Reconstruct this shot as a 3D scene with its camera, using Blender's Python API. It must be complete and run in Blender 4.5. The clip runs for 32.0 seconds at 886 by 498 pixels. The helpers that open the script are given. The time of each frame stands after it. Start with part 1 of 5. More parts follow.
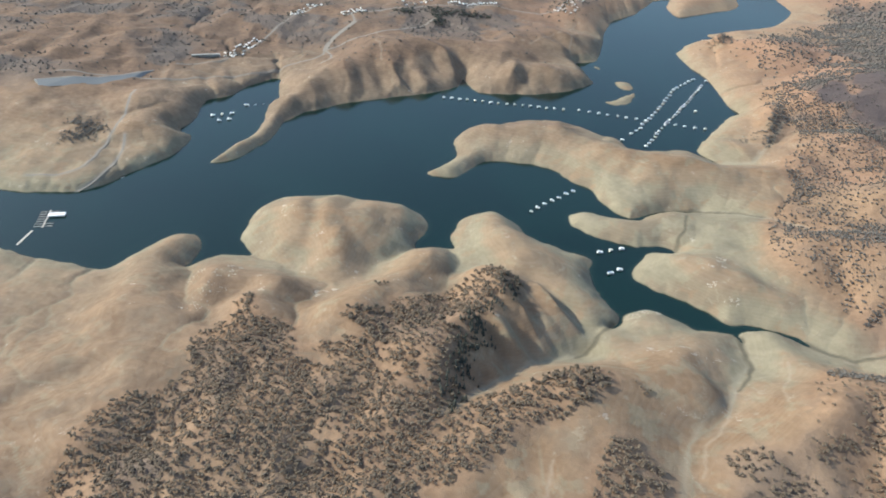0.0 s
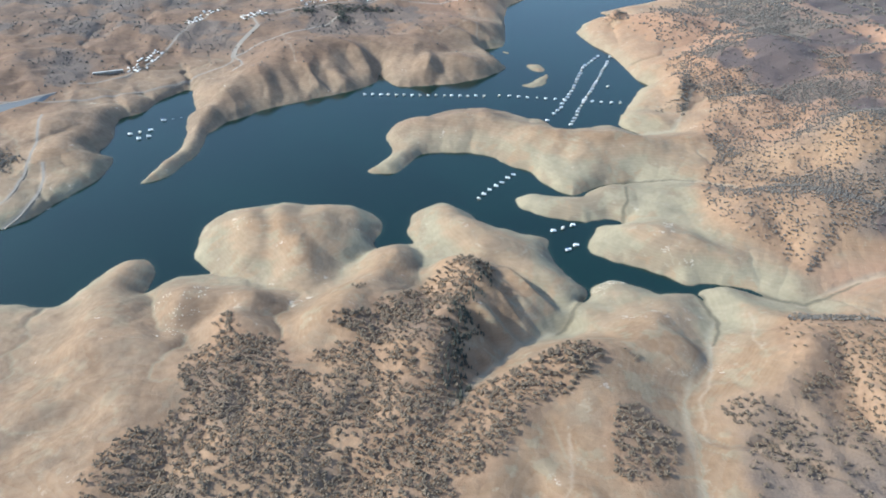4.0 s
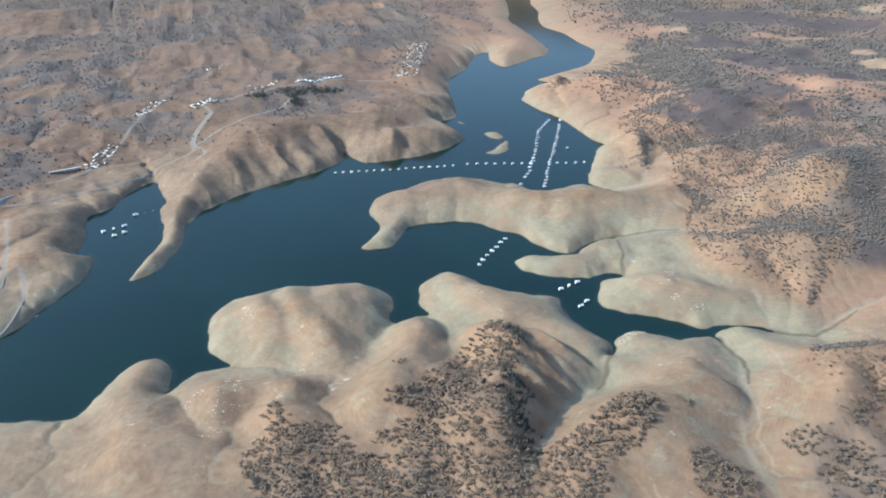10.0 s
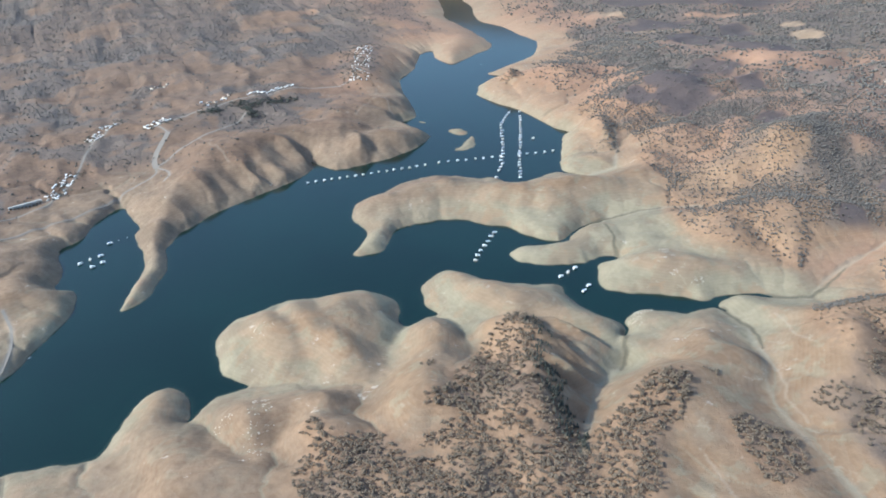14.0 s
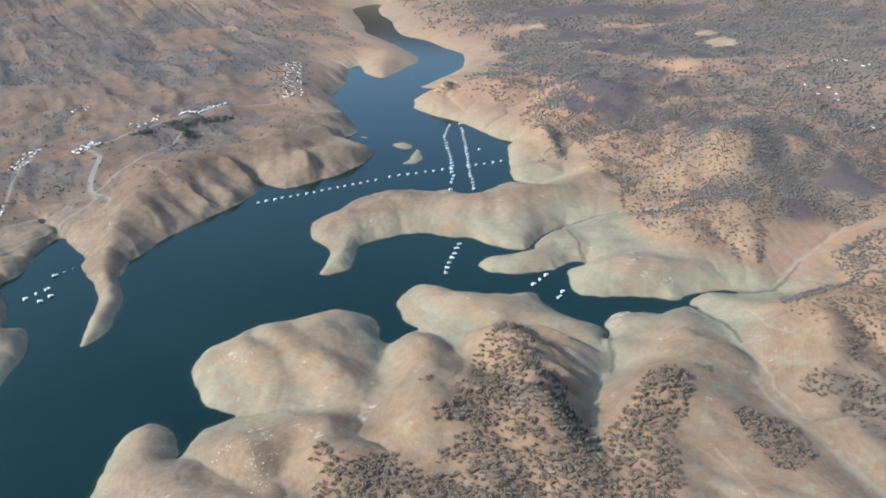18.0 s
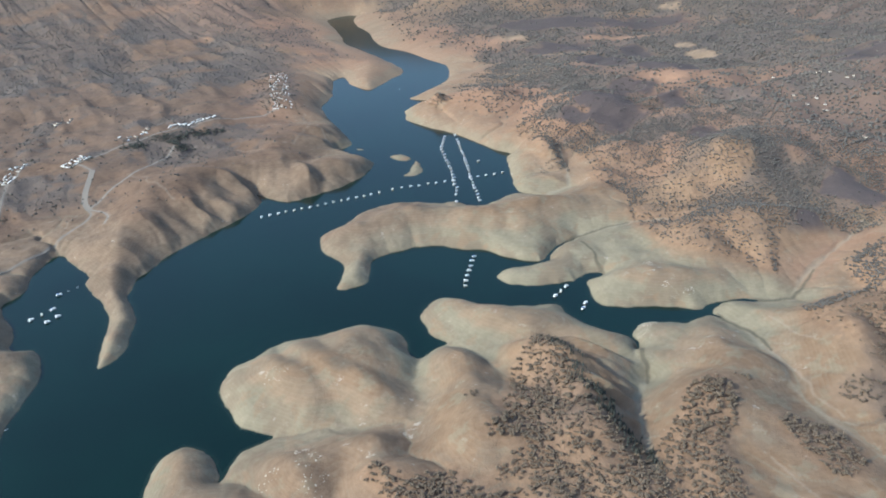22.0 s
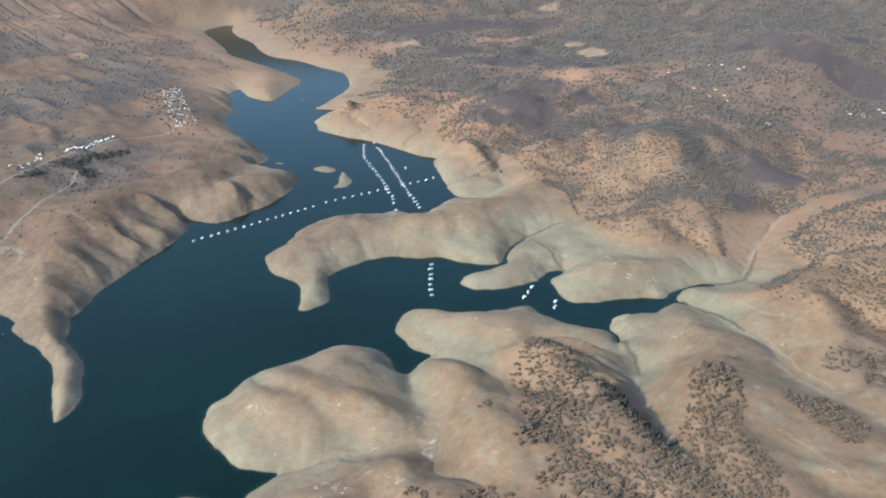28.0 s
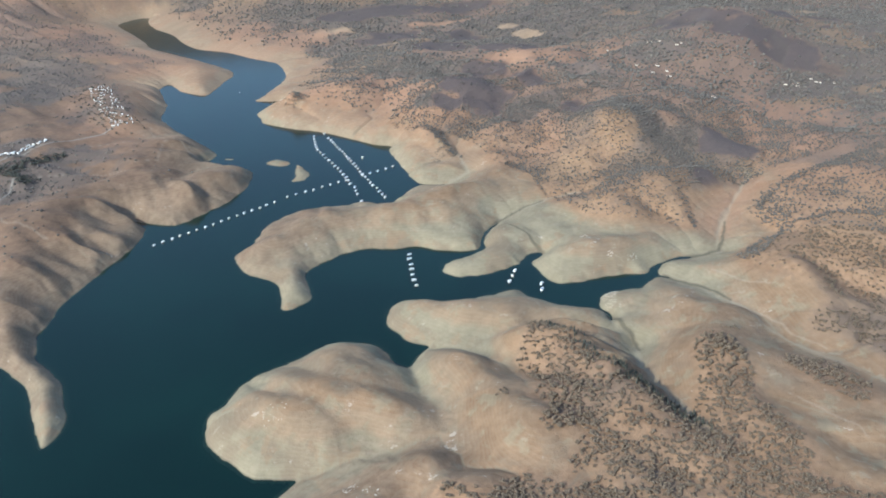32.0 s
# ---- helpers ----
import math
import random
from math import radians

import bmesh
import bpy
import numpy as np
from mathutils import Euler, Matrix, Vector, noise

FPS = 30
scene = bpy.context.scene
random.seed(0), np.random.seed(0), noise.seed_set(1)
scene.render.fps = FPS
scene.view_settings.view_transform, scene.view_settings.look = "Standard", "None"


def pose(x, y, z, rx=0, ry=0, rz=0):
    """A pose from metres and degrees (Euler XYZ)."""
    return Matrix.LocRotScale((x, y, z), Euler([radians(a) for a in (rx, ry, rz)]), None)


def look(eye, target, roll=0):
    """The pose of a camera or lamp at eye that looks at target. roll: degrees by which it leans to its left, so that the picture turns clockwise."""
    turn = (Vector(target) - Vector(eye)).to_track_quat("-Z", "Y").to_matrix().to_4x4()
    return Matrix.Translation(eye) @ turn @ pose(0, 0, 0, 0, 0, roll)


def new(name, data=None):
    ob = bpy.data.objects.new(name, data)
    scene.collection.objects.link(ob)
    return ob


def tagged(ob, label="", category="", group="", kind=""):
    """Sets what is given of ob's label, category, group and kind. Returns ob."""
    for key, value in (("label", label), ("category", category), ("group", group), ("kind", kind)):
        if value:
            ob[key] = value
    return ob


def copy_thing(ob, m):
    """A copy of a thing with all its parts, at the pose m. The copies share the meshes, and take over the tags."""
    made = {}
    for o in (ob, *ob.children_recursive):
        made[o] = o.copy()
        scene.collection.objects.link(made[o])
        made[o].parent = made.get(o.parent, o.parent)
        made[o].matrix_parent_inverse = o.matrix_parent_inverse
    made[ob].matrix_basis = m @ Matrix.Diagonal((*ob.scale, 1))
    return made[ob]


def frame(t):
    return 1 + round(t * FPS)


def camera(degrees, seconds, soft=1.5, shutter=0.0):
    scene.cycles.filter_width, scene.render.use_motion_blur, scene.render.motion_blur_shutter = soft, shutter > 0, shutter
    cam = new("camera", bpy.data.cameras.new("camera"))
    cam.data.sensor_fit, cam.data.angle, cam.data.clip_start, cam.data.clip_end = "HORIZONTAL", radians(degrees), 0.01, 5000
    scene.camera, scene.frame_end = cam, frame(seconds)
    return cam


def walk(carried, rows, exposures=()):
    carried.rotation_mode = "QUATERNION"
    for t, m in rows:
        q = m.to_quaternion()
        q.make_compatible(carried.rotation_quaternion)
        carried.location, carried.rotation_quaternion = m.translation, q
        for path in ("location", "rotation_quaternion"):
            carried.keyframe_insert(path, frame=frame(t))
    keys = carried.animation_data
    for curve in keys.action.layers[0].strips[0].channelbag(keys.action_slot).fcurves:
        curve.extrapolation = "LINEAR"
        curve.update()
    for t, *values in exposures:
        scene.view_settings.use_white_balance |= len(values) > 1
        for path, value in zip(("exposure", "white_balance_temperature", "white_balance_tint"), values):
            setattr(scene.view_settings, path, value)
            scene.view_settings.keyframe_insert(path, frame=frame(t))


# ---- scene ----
EXPOSURES = ((0.0, 0.98, 6450, 4), (3.0, 1.22, 6100, 4), (6.0, 1.24, 5800, 4), (8.0, 1.28, 5800, 4), (9.5, 1.07, 5800, 4), (13.0, 1.1, 5800, 4), (18.0, 1.02, 5850, 4), (20.0, 1.04, 5850, 4), (22.0, 0.79, 5900, 4), (32.0, 0.86, 5950, 4))
cam = camera(58.0, 32.0, soft=1.8)
ROWS = [  # seconds, eye, yaw, pitch, roll
    (0, -14.9, 56.5, 867.9, -0.03, -32.38, 2.07),
    (0.5, -33.5, 54.3, 868.3, -0.21, -34.24, 1.95),
    (1, -52.0, 52.9, 869.8, -0.31, -34.59, 0.71),
    (1.5, -70.5, 51.8, 871.5, -1.77, -34.11, 0.17),
    (2, -89.0, 51.4, 873.2, -3.51, -35.18, 1.04),
    (2.5, -107.4, 51.8, 874.7, -5.49, -34.99, 1.43),
    (3, -125.9, 52.8, 875.7, -7.09, -34.89, 1.94),
    (3.5, -144.3, 54.7, 876.4, -8.13, -33.24, 0.90),
    (5.5, -215.6, 65.1, 875.8, -14.13, -32.12, 3.24),
    (6, -234.0, 67.4, 875.9, -14.82, -31.55, 3.28),
    (6.5, -252.4, 69.7, 876.4, -15.21, -30.40, 2.31),
    (7, -270.9, 72.2, 876.5, -15.82, -30.31, 2.41),
    (7.5, -289.2, 75.4, 876.9, -14.84, -29.60, 0.86),
    (8, -307.2, 80.5, 877.9, -15.51, -29.31, 0.59),
    (8.5, -325.0, 85.9, 878.7, -15.70, -28.62, 0.12),
    (9, -343.2, 90.1, 878.5, -16.05, -28.12, -0.37),
    (9.5, -361.2, 95.0, 877.9, -16.52, -28.11, -0.72),
    (10, -378.9, 101.1, 877.8, -17.51, -27.74, -0.69),
    (10.5, -396.7, 106.7, 878.1, -18.41, -27.33, -0.10),
    (11, -414.7, 111.6, 878.0, -18.28, -26.92, -0.70),
    (11.5, -432.7, 116.8, 877.8, -18.63, -27.36, -0.49),
    (12, -450.2, 123.7, 877.6, -19.65, -27.57, -0.36),
    (12.5, -467.2, 131.5, 878.1, -20.39, -27.34, -1.52),
    (13, -484.1, 139.5, 878.8, -21.71, -27.76, -2.05),
    (13.5, -501.1, 147.1, 879.4, -22.47, -27.92, -3.46),
    (14, -518.2, 154.6, 879.7, -23.25, -27.91, -3.45),
    (14.5, -534.8, 163.0, 880.2, -24.47, -28.13, -2.40),
    (16.5, -598.3, 199.6, 883.0, -27.93, -27.96, -3.45),
    (17, -613.8, 209.8, 883.0, -29.16, -27.57, -2.95),
    (17.5, -628.8, 220.9, 882.9, -30.13, -27.38, -3.12),
    (18, -644.3, 231.3, 882.8, -31.01, -27.31, -2.74),
    (18.5, -659.8, 241.7, 883.1, -31.77, -27.37, -2.72),
    (19, -674.3, 253.4, 883.6, -32.56, -27.23, -3.14),
    (19.5, -689.2, 264.6, 883.7, -33.33, -26.74, -2.93),
    (20, -704.2, 275.8, 884.0, -34.16, -26.46, -2.95),
    (20.5, -718.5, 287.8, 884.7, -34.97, -26.47, -2.87),
    (21, -732.6, 300.3, 885.5, -34.66, -26.45, -2.60),
    (21.5, -746.1, 313.3, 886.3, -35.09, -26.55, -2.30),
    (22, -759.8, 326.3, 887.0, -34.80, -26.70, -1.81),
    (22.5, -773.9, 338.7, 886.8, -35.36, -25.90, -2.07),
    (23, -787.2, 352.0, 886.5, -36.05, -25.89, -2.00),
    (23.5, -799.9, 365.9, 885.8, -37.12, -25.85, -1.69),
    (24, -812.1, 380.1, 885.2, -38.35, -26.04, -1.12),
    (24.5, -824.1, 394.8, 884.5, -39.46, -26.08, -1.39),
    (25, -835.8, 409.6, 883.9, -40.69, -25.91, -0.86),
    (25.5, -847.4, 424.5, 883.4, -41.73, -25.49, -0.91),
    (27.5, -894.5, 486.1, 882.3, -45.09, -26.25, -1.06),
    (28, -905.6, 501.5, 882.0, -45.85, -26.55, -1.32),
    (28.5, -915.7, 517.6, 882.1, -46.64, -27.04, -1.53),
    (29, -926.0, 533.6, 881.8, -47.54, -27.06, -1.64),
    (29.5, -935.7, 549.9, 881.1, -48.57, -26.74, -2.51),
    (30, -944.9, 566.6, 880.4, -50.13, -26.69, -1.40),
    (30.5, -954.3, 583.1, 879.2, -51.48, -25.99, -0.99),
    (31, -963.5, 599.8, 878.3, -52.06, -24.75, -2.85),
    (31.5, -972.9, 616.3, 877.5, -52.52, -26.34, -1.54),
    (32, -982.4, 632.6, 876.7, -52.73, -27.67, -1.69),
]
walk(cam, [(t, pose(x, y, z, 90 + pitch, 0, yaw) @ pose(0, 0, 0, 0, 0, roll)) for t, x, y, z, yaw, pitch, roll in ROWS], EXPOSURES)

# ---- world and sun ----
SUN_AZ = (-0.985, 0.17)   # the sun stands over there
SUN_EL = 36.0
world = bpy.data.worlds.new("sky")
scene.world = world
world.use_nodes = True
wn = world.node_tree.nodes
wl = world.node_tree.links
sky = wn.new("ShaderNodeTexSky")
sky.sky_type = 'NISHITA'
sky.sun_disc = False
sky.sun_elevation = radians(SUN_EL)
sky.sun_rotation = math.atan2(SUN_AZ[0], SUN_AZ[1])
sky.altitude = 400
sky.dust_density = 2.0
wn["Background"].inputs[1].default_value = 0.15
wl.new(sky.outputs[0], wn["Background"].inputs[0])
sun_data = bpy.data.lights.new("sun", 'SUN')
sun_data.energy = 2.95
sun_data.angle = radians(0.53)
sun_data.color = (1.0, 0.95, 0.87)
sun = new("sun", sun_data)
k = math.cos(radians(SUN_EL)) / math.hypot(*SUN_AZ)
sun.matrix_world = look((SUN_AZ[0] * k * 4000, SUN_AZ[1] * k * 4000, math.sin(radians(SUN_EL)) * 4000), (0, 0, 0))


# ---- materials ----
class Mat:
    """A small builder for node materials."""

    def __init__(self, name, rough=0.9):
        self.m = bpy.data.materials.new(name)
        self.m.use_nodes = True
        self.n = self.m.node_tree.nodes
        self.l = self.m.node_tree.links
        self.b = self.n["Principled BSDF"]
        self.b.inputs["Roughness"].default_value = rough
        self.b.inputs["Specular IOR Level"].default_value = 0.25
        self.geo = self.n.new("ShaderNodeNewGeometry")
        self.pos = self.geo.outputs["Position"]

    def put(self, socket, value):
        if hasattr(value, "is_output"):
            self.l.new(value, socket)
        else:
            socket.default_value = value

    def noise(self, size, detail=4.0, rough=0.55, where=None):
        t = self.n.new("ShaderNodeTexNoise")
        self.l.new(where or self.pos, t.inputs["Vector"])
        t.inputs["Scale"].default_value = 1.0 / size
        t.inputs["Detail"].default_value = detail
        t.inputs["Roughness"].default_value = rough
        return t.outputs[0]

    def bent(self, size, by):
        """The place, pushed about by up to half of by metres, so that patches get ragged edges."""
        t = self.n.new("ShaderNodeTexNoise")
        self.l.new(self.pos, t.inputs["Vector"])
        t.inputs["Scale"].default_value = 1.0 / size
        t.inputs["Detail"].default_value = 3.0
        k = self.n.new("ShaderNodeVectorMath")
        k.operation = 'MULTIPLY_ADD'
        self.l.new(t.outputs["Color"], k.inputs[0])
        k.inputs[1].default_value = (by, by, by)
        self.l.new(self.pos, k.inputs[2])
        return k.outputs[0]

    def math(self, op, a, b=0.0):
        t = self.n.new("ShaderNodeMath")
        t.operation = op
        self.put(t.inputs[0], a)
        self.put(t.inputs[1], b)
        return t.outputs[0]

    def step(self, v, lo, hi):
        t = self.n.new("ShaderNodeMapRange")
        t.interpolation_type = 'SMOOTHSTEP'
        self.put(t.inputs[0], v)
        t.inputs[1].default_value = lo
        t.inputs[2].default_value = hi
        return t.outputs[0]

    def mix(self, f, a, b):
        t = self.n.new("ShaderNodeMix")
        t.data_type = 'RGBA'
        self.put(t.inputs[0], f)
        self.put(t.inputs[6], a if hasattr(a, "is_output") else (*a, 1))
        self.put(t.inputs[7], b if hasattr(b, "is_output") else (*b, 1))
        return t.outputs[2]

    def attr(self, name):
        t = self.n.new("ShaderNodeAttribute")
        t.attribute_name = name
        return t.outputs["Fac"]

    def bump(self, h, dist, strength=0.5):
        t = self.n.new("ShaderNodeBump")
        t.inputs["Strength"].default_value = strength
        t.inputs["Distance"].default_value = dist
        self.l.new(h, t.inputs["Height"])
        self.l.new(t.outputs[0], self.b.inputs["Normal"])

    def color(self, c):
        self.put(self.b.inputs["Base Color"], c if hasattr(c, "is_output") else (*c, 1))
        return self.m


def plain(name, c, vary=0.12, size=0.6, rough=0.7, metal=0.0):
    """Paint, metal or plastic with faint soiling and a little change from piece to piece."""
    q = Mat(name, rough)
    q.b.inputs["Metallic"].default_value = metal
    info = q.n.new("ShaderNodeObjectInfo").outputs["Random"]
    f = q.math('ADD', q.math('MULTIPLY', q.noise(size), 0.6), q.math('MULTIPLY', info, 0.4))
    return q.color(q.mix(f, [v * (1 - vary) for v in c], [min(1, v * (1 + vary)) for v in c]))


def ground_material():
    q = Mat("dry_ground", 0.95)
    z = q.n.new("ShaderNodeSeparateXYZ")
    q.l.new(q.pos, z.inputs[0])
    bent = q.bent(34, 30)
    wide, mid, fine, grit = q.noise(260), q.noise(70, 6, 0.6, bent), q.noise(14, 6, 0.6), q.noise(3.5, 5, 0.65)
    patchy, streak = q.noise(120, 7, 0.55, bent), q.noise(44, 6, 0.62, bent)
    height = q.math('ADD', z.outputs[2], q.math('MULTIPLY', q.math('SUBTRACT', mid, 0.5), 26))
    # silt reaches higher round the inner bays
    bays = q.math('MULTIPLY', q.math('MULTIPLY', q.step(z.outputs[0], -440, -340), q.step(z.outputs[0], 740, 620)), q.math('MULTIPLY', q.step(z.outputs[1], 1170, 1290), q.step(z.outputs[1], 2010, 1940)))
    height = q.math('SUBTRACT', height, q.math('MULTIPLY', bays, 12))
    # drawdown zone: greenish silt low down, tan then brown clay higher up
    soft = q.math('ADD', q.math('MULTIPLY', fine, 0.45), q.math('MULTIPLY', mid, 0.55))
    silt = q.mix(q.step(soft, 0.35, 0.65), (0.190, 0.166, 0.111), (0.250, 0.218, 0.148))
    tan = q.mix(q.step(soft, 0.35, 0.65), (0.200, 0.142, 0.089), (0.258, 0.187, 0.121))
    clay = q.mix(q.step(soft, 0.35, 0.65), (0.165, 0.104, 0.060), (0.232, 0.152, 0.091))
    shore = q.mix(q.step(height, 14, 26), silt, tan)
    shore = q.mix(q.math('MULTIPLY', q.step(height, 34, 44), 0.9), shore, clay)
    shore = q.mix(q.math('MULTIPLY', q.step(streak, 0.53, 0.60), 0.55), shore, silt)
    shore = q.mix(q.math('MULTIPLY', q.step(patchy, 0.53, 0.60), 0.6), shore, q.mix(fine, (0.150, 0.108, 0.072), (0.192, 0.142, 0.096)))
    shore = q.mix(q.math('MULTIPLY', q.step(q.noise(62, 6, 0.6, q.bent(50, 44)), 0.56, 0.63), 0.5), shore, q.mix(fine, (0.205, 0.130, 0.076), (0.262, 0.172, 0.104)))
    shore = q.mix(q.math('MULTIPLY', q.step(q.noise(30, 6, 0.65, bent), 0.60, 0.68), 0.5), shore, (0.285, 0.246, 0.178))
    west = q.math('MULTIPLY', q.step(z.outputs[0], -140, -330), q.step(z.outputs[1], 1420, 1240))
    north = q.math('MULTIPLY', q.step(z.outputs[0], 560, 260), q.step(z.outputs[1], 1700, 2060))
    umber = q.mix(q.step(soft, 0.4, 0.62), (0.135, 0.091, 0.062), (0.212, 0.148, 0.100))
    shore = q.mix(q.math('MULTIPLY', west, 0.4), shore, umber)
    shore = q.mix(q.math('MULTIPLY', north, 0.8), shore, umber)
    # old waterlines
    lines = q.n.new("ShaderNodeTexWave")
    lines.wave_profile = 'SAW'
    lines.bands_direction = 'Z'
    lines.inputs["Scale"].default_value = 0.09
    lines.inputs["Distortion"].default_value = 3.0
    lines.inputs["Detail"].default_value = 3.0
    lines.inputs["Detail Scale"].default_value = 0.05
    q.l.new(q.pos, lines.inputs["Vector"])
    shore = q.mix(q.math('MULTIPLY', lines.outputs["Fac"], 0.10), shore, (0.36, 0.31, 0.24))
    # wet mud along the water, silt and dark threads in the channels
    shore = q.mix(q.step(z.outputs[2], 1.6, 0.2), shore, (0.120, 0.108, 0.075))
    stream = q.attr("stream")
    shore = q.mix(q.math('MULTIPLY', stream, 0.55), shore, q.mix(fine, (0.210, 0.188, 0.130), (0.265, 0.238, 0.168)))
    shore = q.mix(q.math('MULTIPLY', q.step(stream, 0.78, 1.0), 0.4), shore, (0.130, 0.112, 0.078))
    # white rock showing through
    shore = q.mix(q.math('MULTIPLY', q.step(q.math('MULTIPLY', q.noise(17, 5, 0.75), mid), 0.36, 0.42), 0.55), shore, (0.46, 0.42, 0.35))
    # dry grassland above the full lake's line
    grass = q.mix(q.step(fine, 0.3, 0.7), (0.195, 0.122, 0.074), (0.268, 0.174, 0.108))
    grass = q.mix(q.math('MULTIPLY', q.step(wide, 0.45, 0.65), 0.6), grass, (0.275, 0.188, 0.118))
    grass = q.mix(q.math('MULTIPLY', q.step(streak, 0.54, 0.62), 0.5), grass, (0.165, 0.115, 0.080))
    # dry scrub; its colour is greyed and cooled a little for distance haze
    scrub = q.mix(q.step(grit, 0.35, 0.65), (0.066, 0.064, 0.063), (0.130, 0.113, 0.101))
    grass = q.mix(q.math('MULTIPLY', q.step(grit, 0.5, 0.66), 0.3), grass, (0.12, 0.09, 0.06))
    grass = q.mix(q.math('MULTIPLY', q.attr("cleared"), 0.6), grass, (0.33, 0.25, 0.17))
    region = q.math('MULTIPLY', q.step(z.outputs[0], 900, 300), q.step(z.outputs[1], 1950, 2250))
    grass = q.mix(q.math('MULTIPLY', region, 0.9), grass, q.mix(q.step(soft, 0.35, 0.65), (0.100, 0.066, 0.046), (0.185, 0.120, 0.080)))
    soil = q.mix(fine, (0.27, 0.145, 0.090), (0.34, 0.203, 0.132))
    grass = q.mix(q.math('MULTIPLY', q.attr("red"), 0.75), grass, soil)
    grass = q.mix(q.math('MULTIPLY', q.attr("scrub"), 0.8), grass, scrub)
    grass = q.mix(q.math('MULTIPLY', q.attr("burnt"), 0.92), grass, q.mix(fine, (0.058, 0.050, 0.051), (0.090, 0.075, 0.074)))
    grass = q.mix(q.math('MULTIPLY', stream, 0.35), grass, (0.100, 0.088, 0.070))
    c = q.mix(q.attr("upland"), q.mix(q.math('MULTIPLY', q.attr("red"), 0.6), shore, soil), grass)
    c = q.mix(q.math('MULTIPLY', q.attr("road"), 0.22), c, (0.40, 0.36, 0.30))
    c = q.mix(q.math('MULTIPLY', q.attr("track"), 0.28), c, (0.36, 0.31, 0.24))
    c = q.mix(q.math('MULTIPLY', q.attr("wash"), 0.4), c, (0.29, 0.262, 0.195))
    c = q.mix(q.math('MULTIPLY', q.attr("creek"), 0.85), c, q.mix(fine, (0.075, 0.066, 0.045), (0.125, 0.110, 0.078)))
    c = q.mix(q.math('MULTIPLY', q.step(grit, 0.45, 0.75), 0.2), c, (0.15, 0.115, 0.082))
    q.bump(q.math('ADD', q.math('MULTIPLY', fine, 3.0), grit), 0.9, 0.6)
    return q.color(c)


def water_material():
    q = Mat("lake_water", 0.14)
    q.b.inputs["Specular IOR Level"].default_value = 0.5
    q.b.inputs["IOR"].default_value = 1.333
    patch = q.noise(300, 3)
    c = q.mix(q.step(patch, 0.35, 0.65), (0.0020, 0.0122, 0.0102), (0.0028, 0.0162, 0.0130))
    c = q.mix(q.attr("shallow"), c, (0.030, 0.050, 0.038))
    q.bump(q.noise(5, 5, 0.6), 0.5, 0.12)
    return q.color(c)


def leaf_material(name, a, b):
    q = Mat(name, 0.9)
    isl = q.geo.outputs["Random Per Island"]
    info = q.n.new("ShaderNodeObjectInfo").outputs["Random"]
    f = q.math('FRACT', q.math('ADD', isl, info))
    c = q.mix(f, a, b)
    c = q.mix(q.math('MULTIPLY', q.step(q.noise(1.2, 3), 0.4, 0.7), 0.5), c, [v * 0.7 for v in a])
    q.bump(q.noise(0.7, 3), 0.4, 0.8)
    return q.color(c)


GROUND = ground_material()
WATER = water_material()
OAK = leaf_material("oak_leaves", (0.105, 0.083, 0.059), (0.168, 0.131, 0.094))
PINE = leaf_material("pine_needles", (0.040, 0.045, 0.038), (0.078, 0.080, 0.064))
# hill foliage, some haze of the far hills mixed into its dull grey
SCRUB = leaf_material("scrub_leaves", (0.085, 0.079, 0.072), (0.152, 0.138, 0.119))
BARK = plain("bark", (0.11, 0.085, 0.06), 0.3, 0.3, 0.95)
STONE = plain("pale_rock", (0.42, 0.38, 0.31), 0.25, 1.5, 0.9)
ASPHALT = plain("grey_road", (0.225, 0.20, 0.168), 0.18, 4.0, 0.9)
DARK = plain("tinted_glass", (0.03, 0.035, 0.04), 0.2, 1.0, 0.15)
CREAM = plain("cream_panels", (0.68, 0.64, 0.55), 0.08, 2.0, 0.5)
GREY = plain("grey_metal", (0.42, 0.43, 0.44), 0.15, 1.0, 0.45, 0.6)
BLUE = plain("blue_canvas", (0.06, 0.12, 0.26), 0.2, 1.0, 0.8)
BROWN = plain("brown_shingle", (0.20, 0.15, 0.12), 0.25, 1.0, 0.9)
PLANK = plain("weathered_planks", (0.42, 0.38, 0.33), 0.2, 0.8, 0.9)
WHITE = plain("white_gelcoat", (0.80, 0.80, 0.78), 0.06, 2.0, 0.4)


# ---- lie of the land ----
def hash2(ix, iy, seed):
    v = np.sin(ix * 127.1 + iy * 311.7 + seed * 74.7) * 43758.5453
    return v - np.floor(v)


def vnoise(x, y, size, seed):
    """Smooth noise in 0..1."""
    x, y = x / size, y / size
    ix, iy = np.floor(x), np.floor(y)
    fx, fy = x - ix, y - iy
    fx, fy = fx * fx * fx * (fx * (fx * 6 - 15) + 10), fy * fy * fy * (fy * (fy * 6 - 15) + 10)
    a, b = hash2(ix, iy, seed), hash2(ix + 1, iy, seed)
    c, d = hash2(ix, iy + 1, seed), hash2(ix + 1, iy + 1, seed)
    return (a * (1 - fx) + b * fx) * (1 - fy) + (c * (1 - fx) + d * fx) * fy


def fractal(x, y, size, seed, octaves=4, gain=0.5):
    total, weight, w = 0.0, 0.0, 1.0
    for o in range(octaves):
        cs, sn = math.cos(0.6 * o), math.sin(0.6 * o)
        total = total + w * vnoise(x * cs - y * sn, x * sn + y * cs, size / 2**o, seed + 9 * o)
        weight += w
        w *= gain
    return total / weight


def smooth(v, lo, hi):
    t = np.clip((v - lo) / (hi - lo), 0, 1)
    return t * t * (3 - 2 * t)


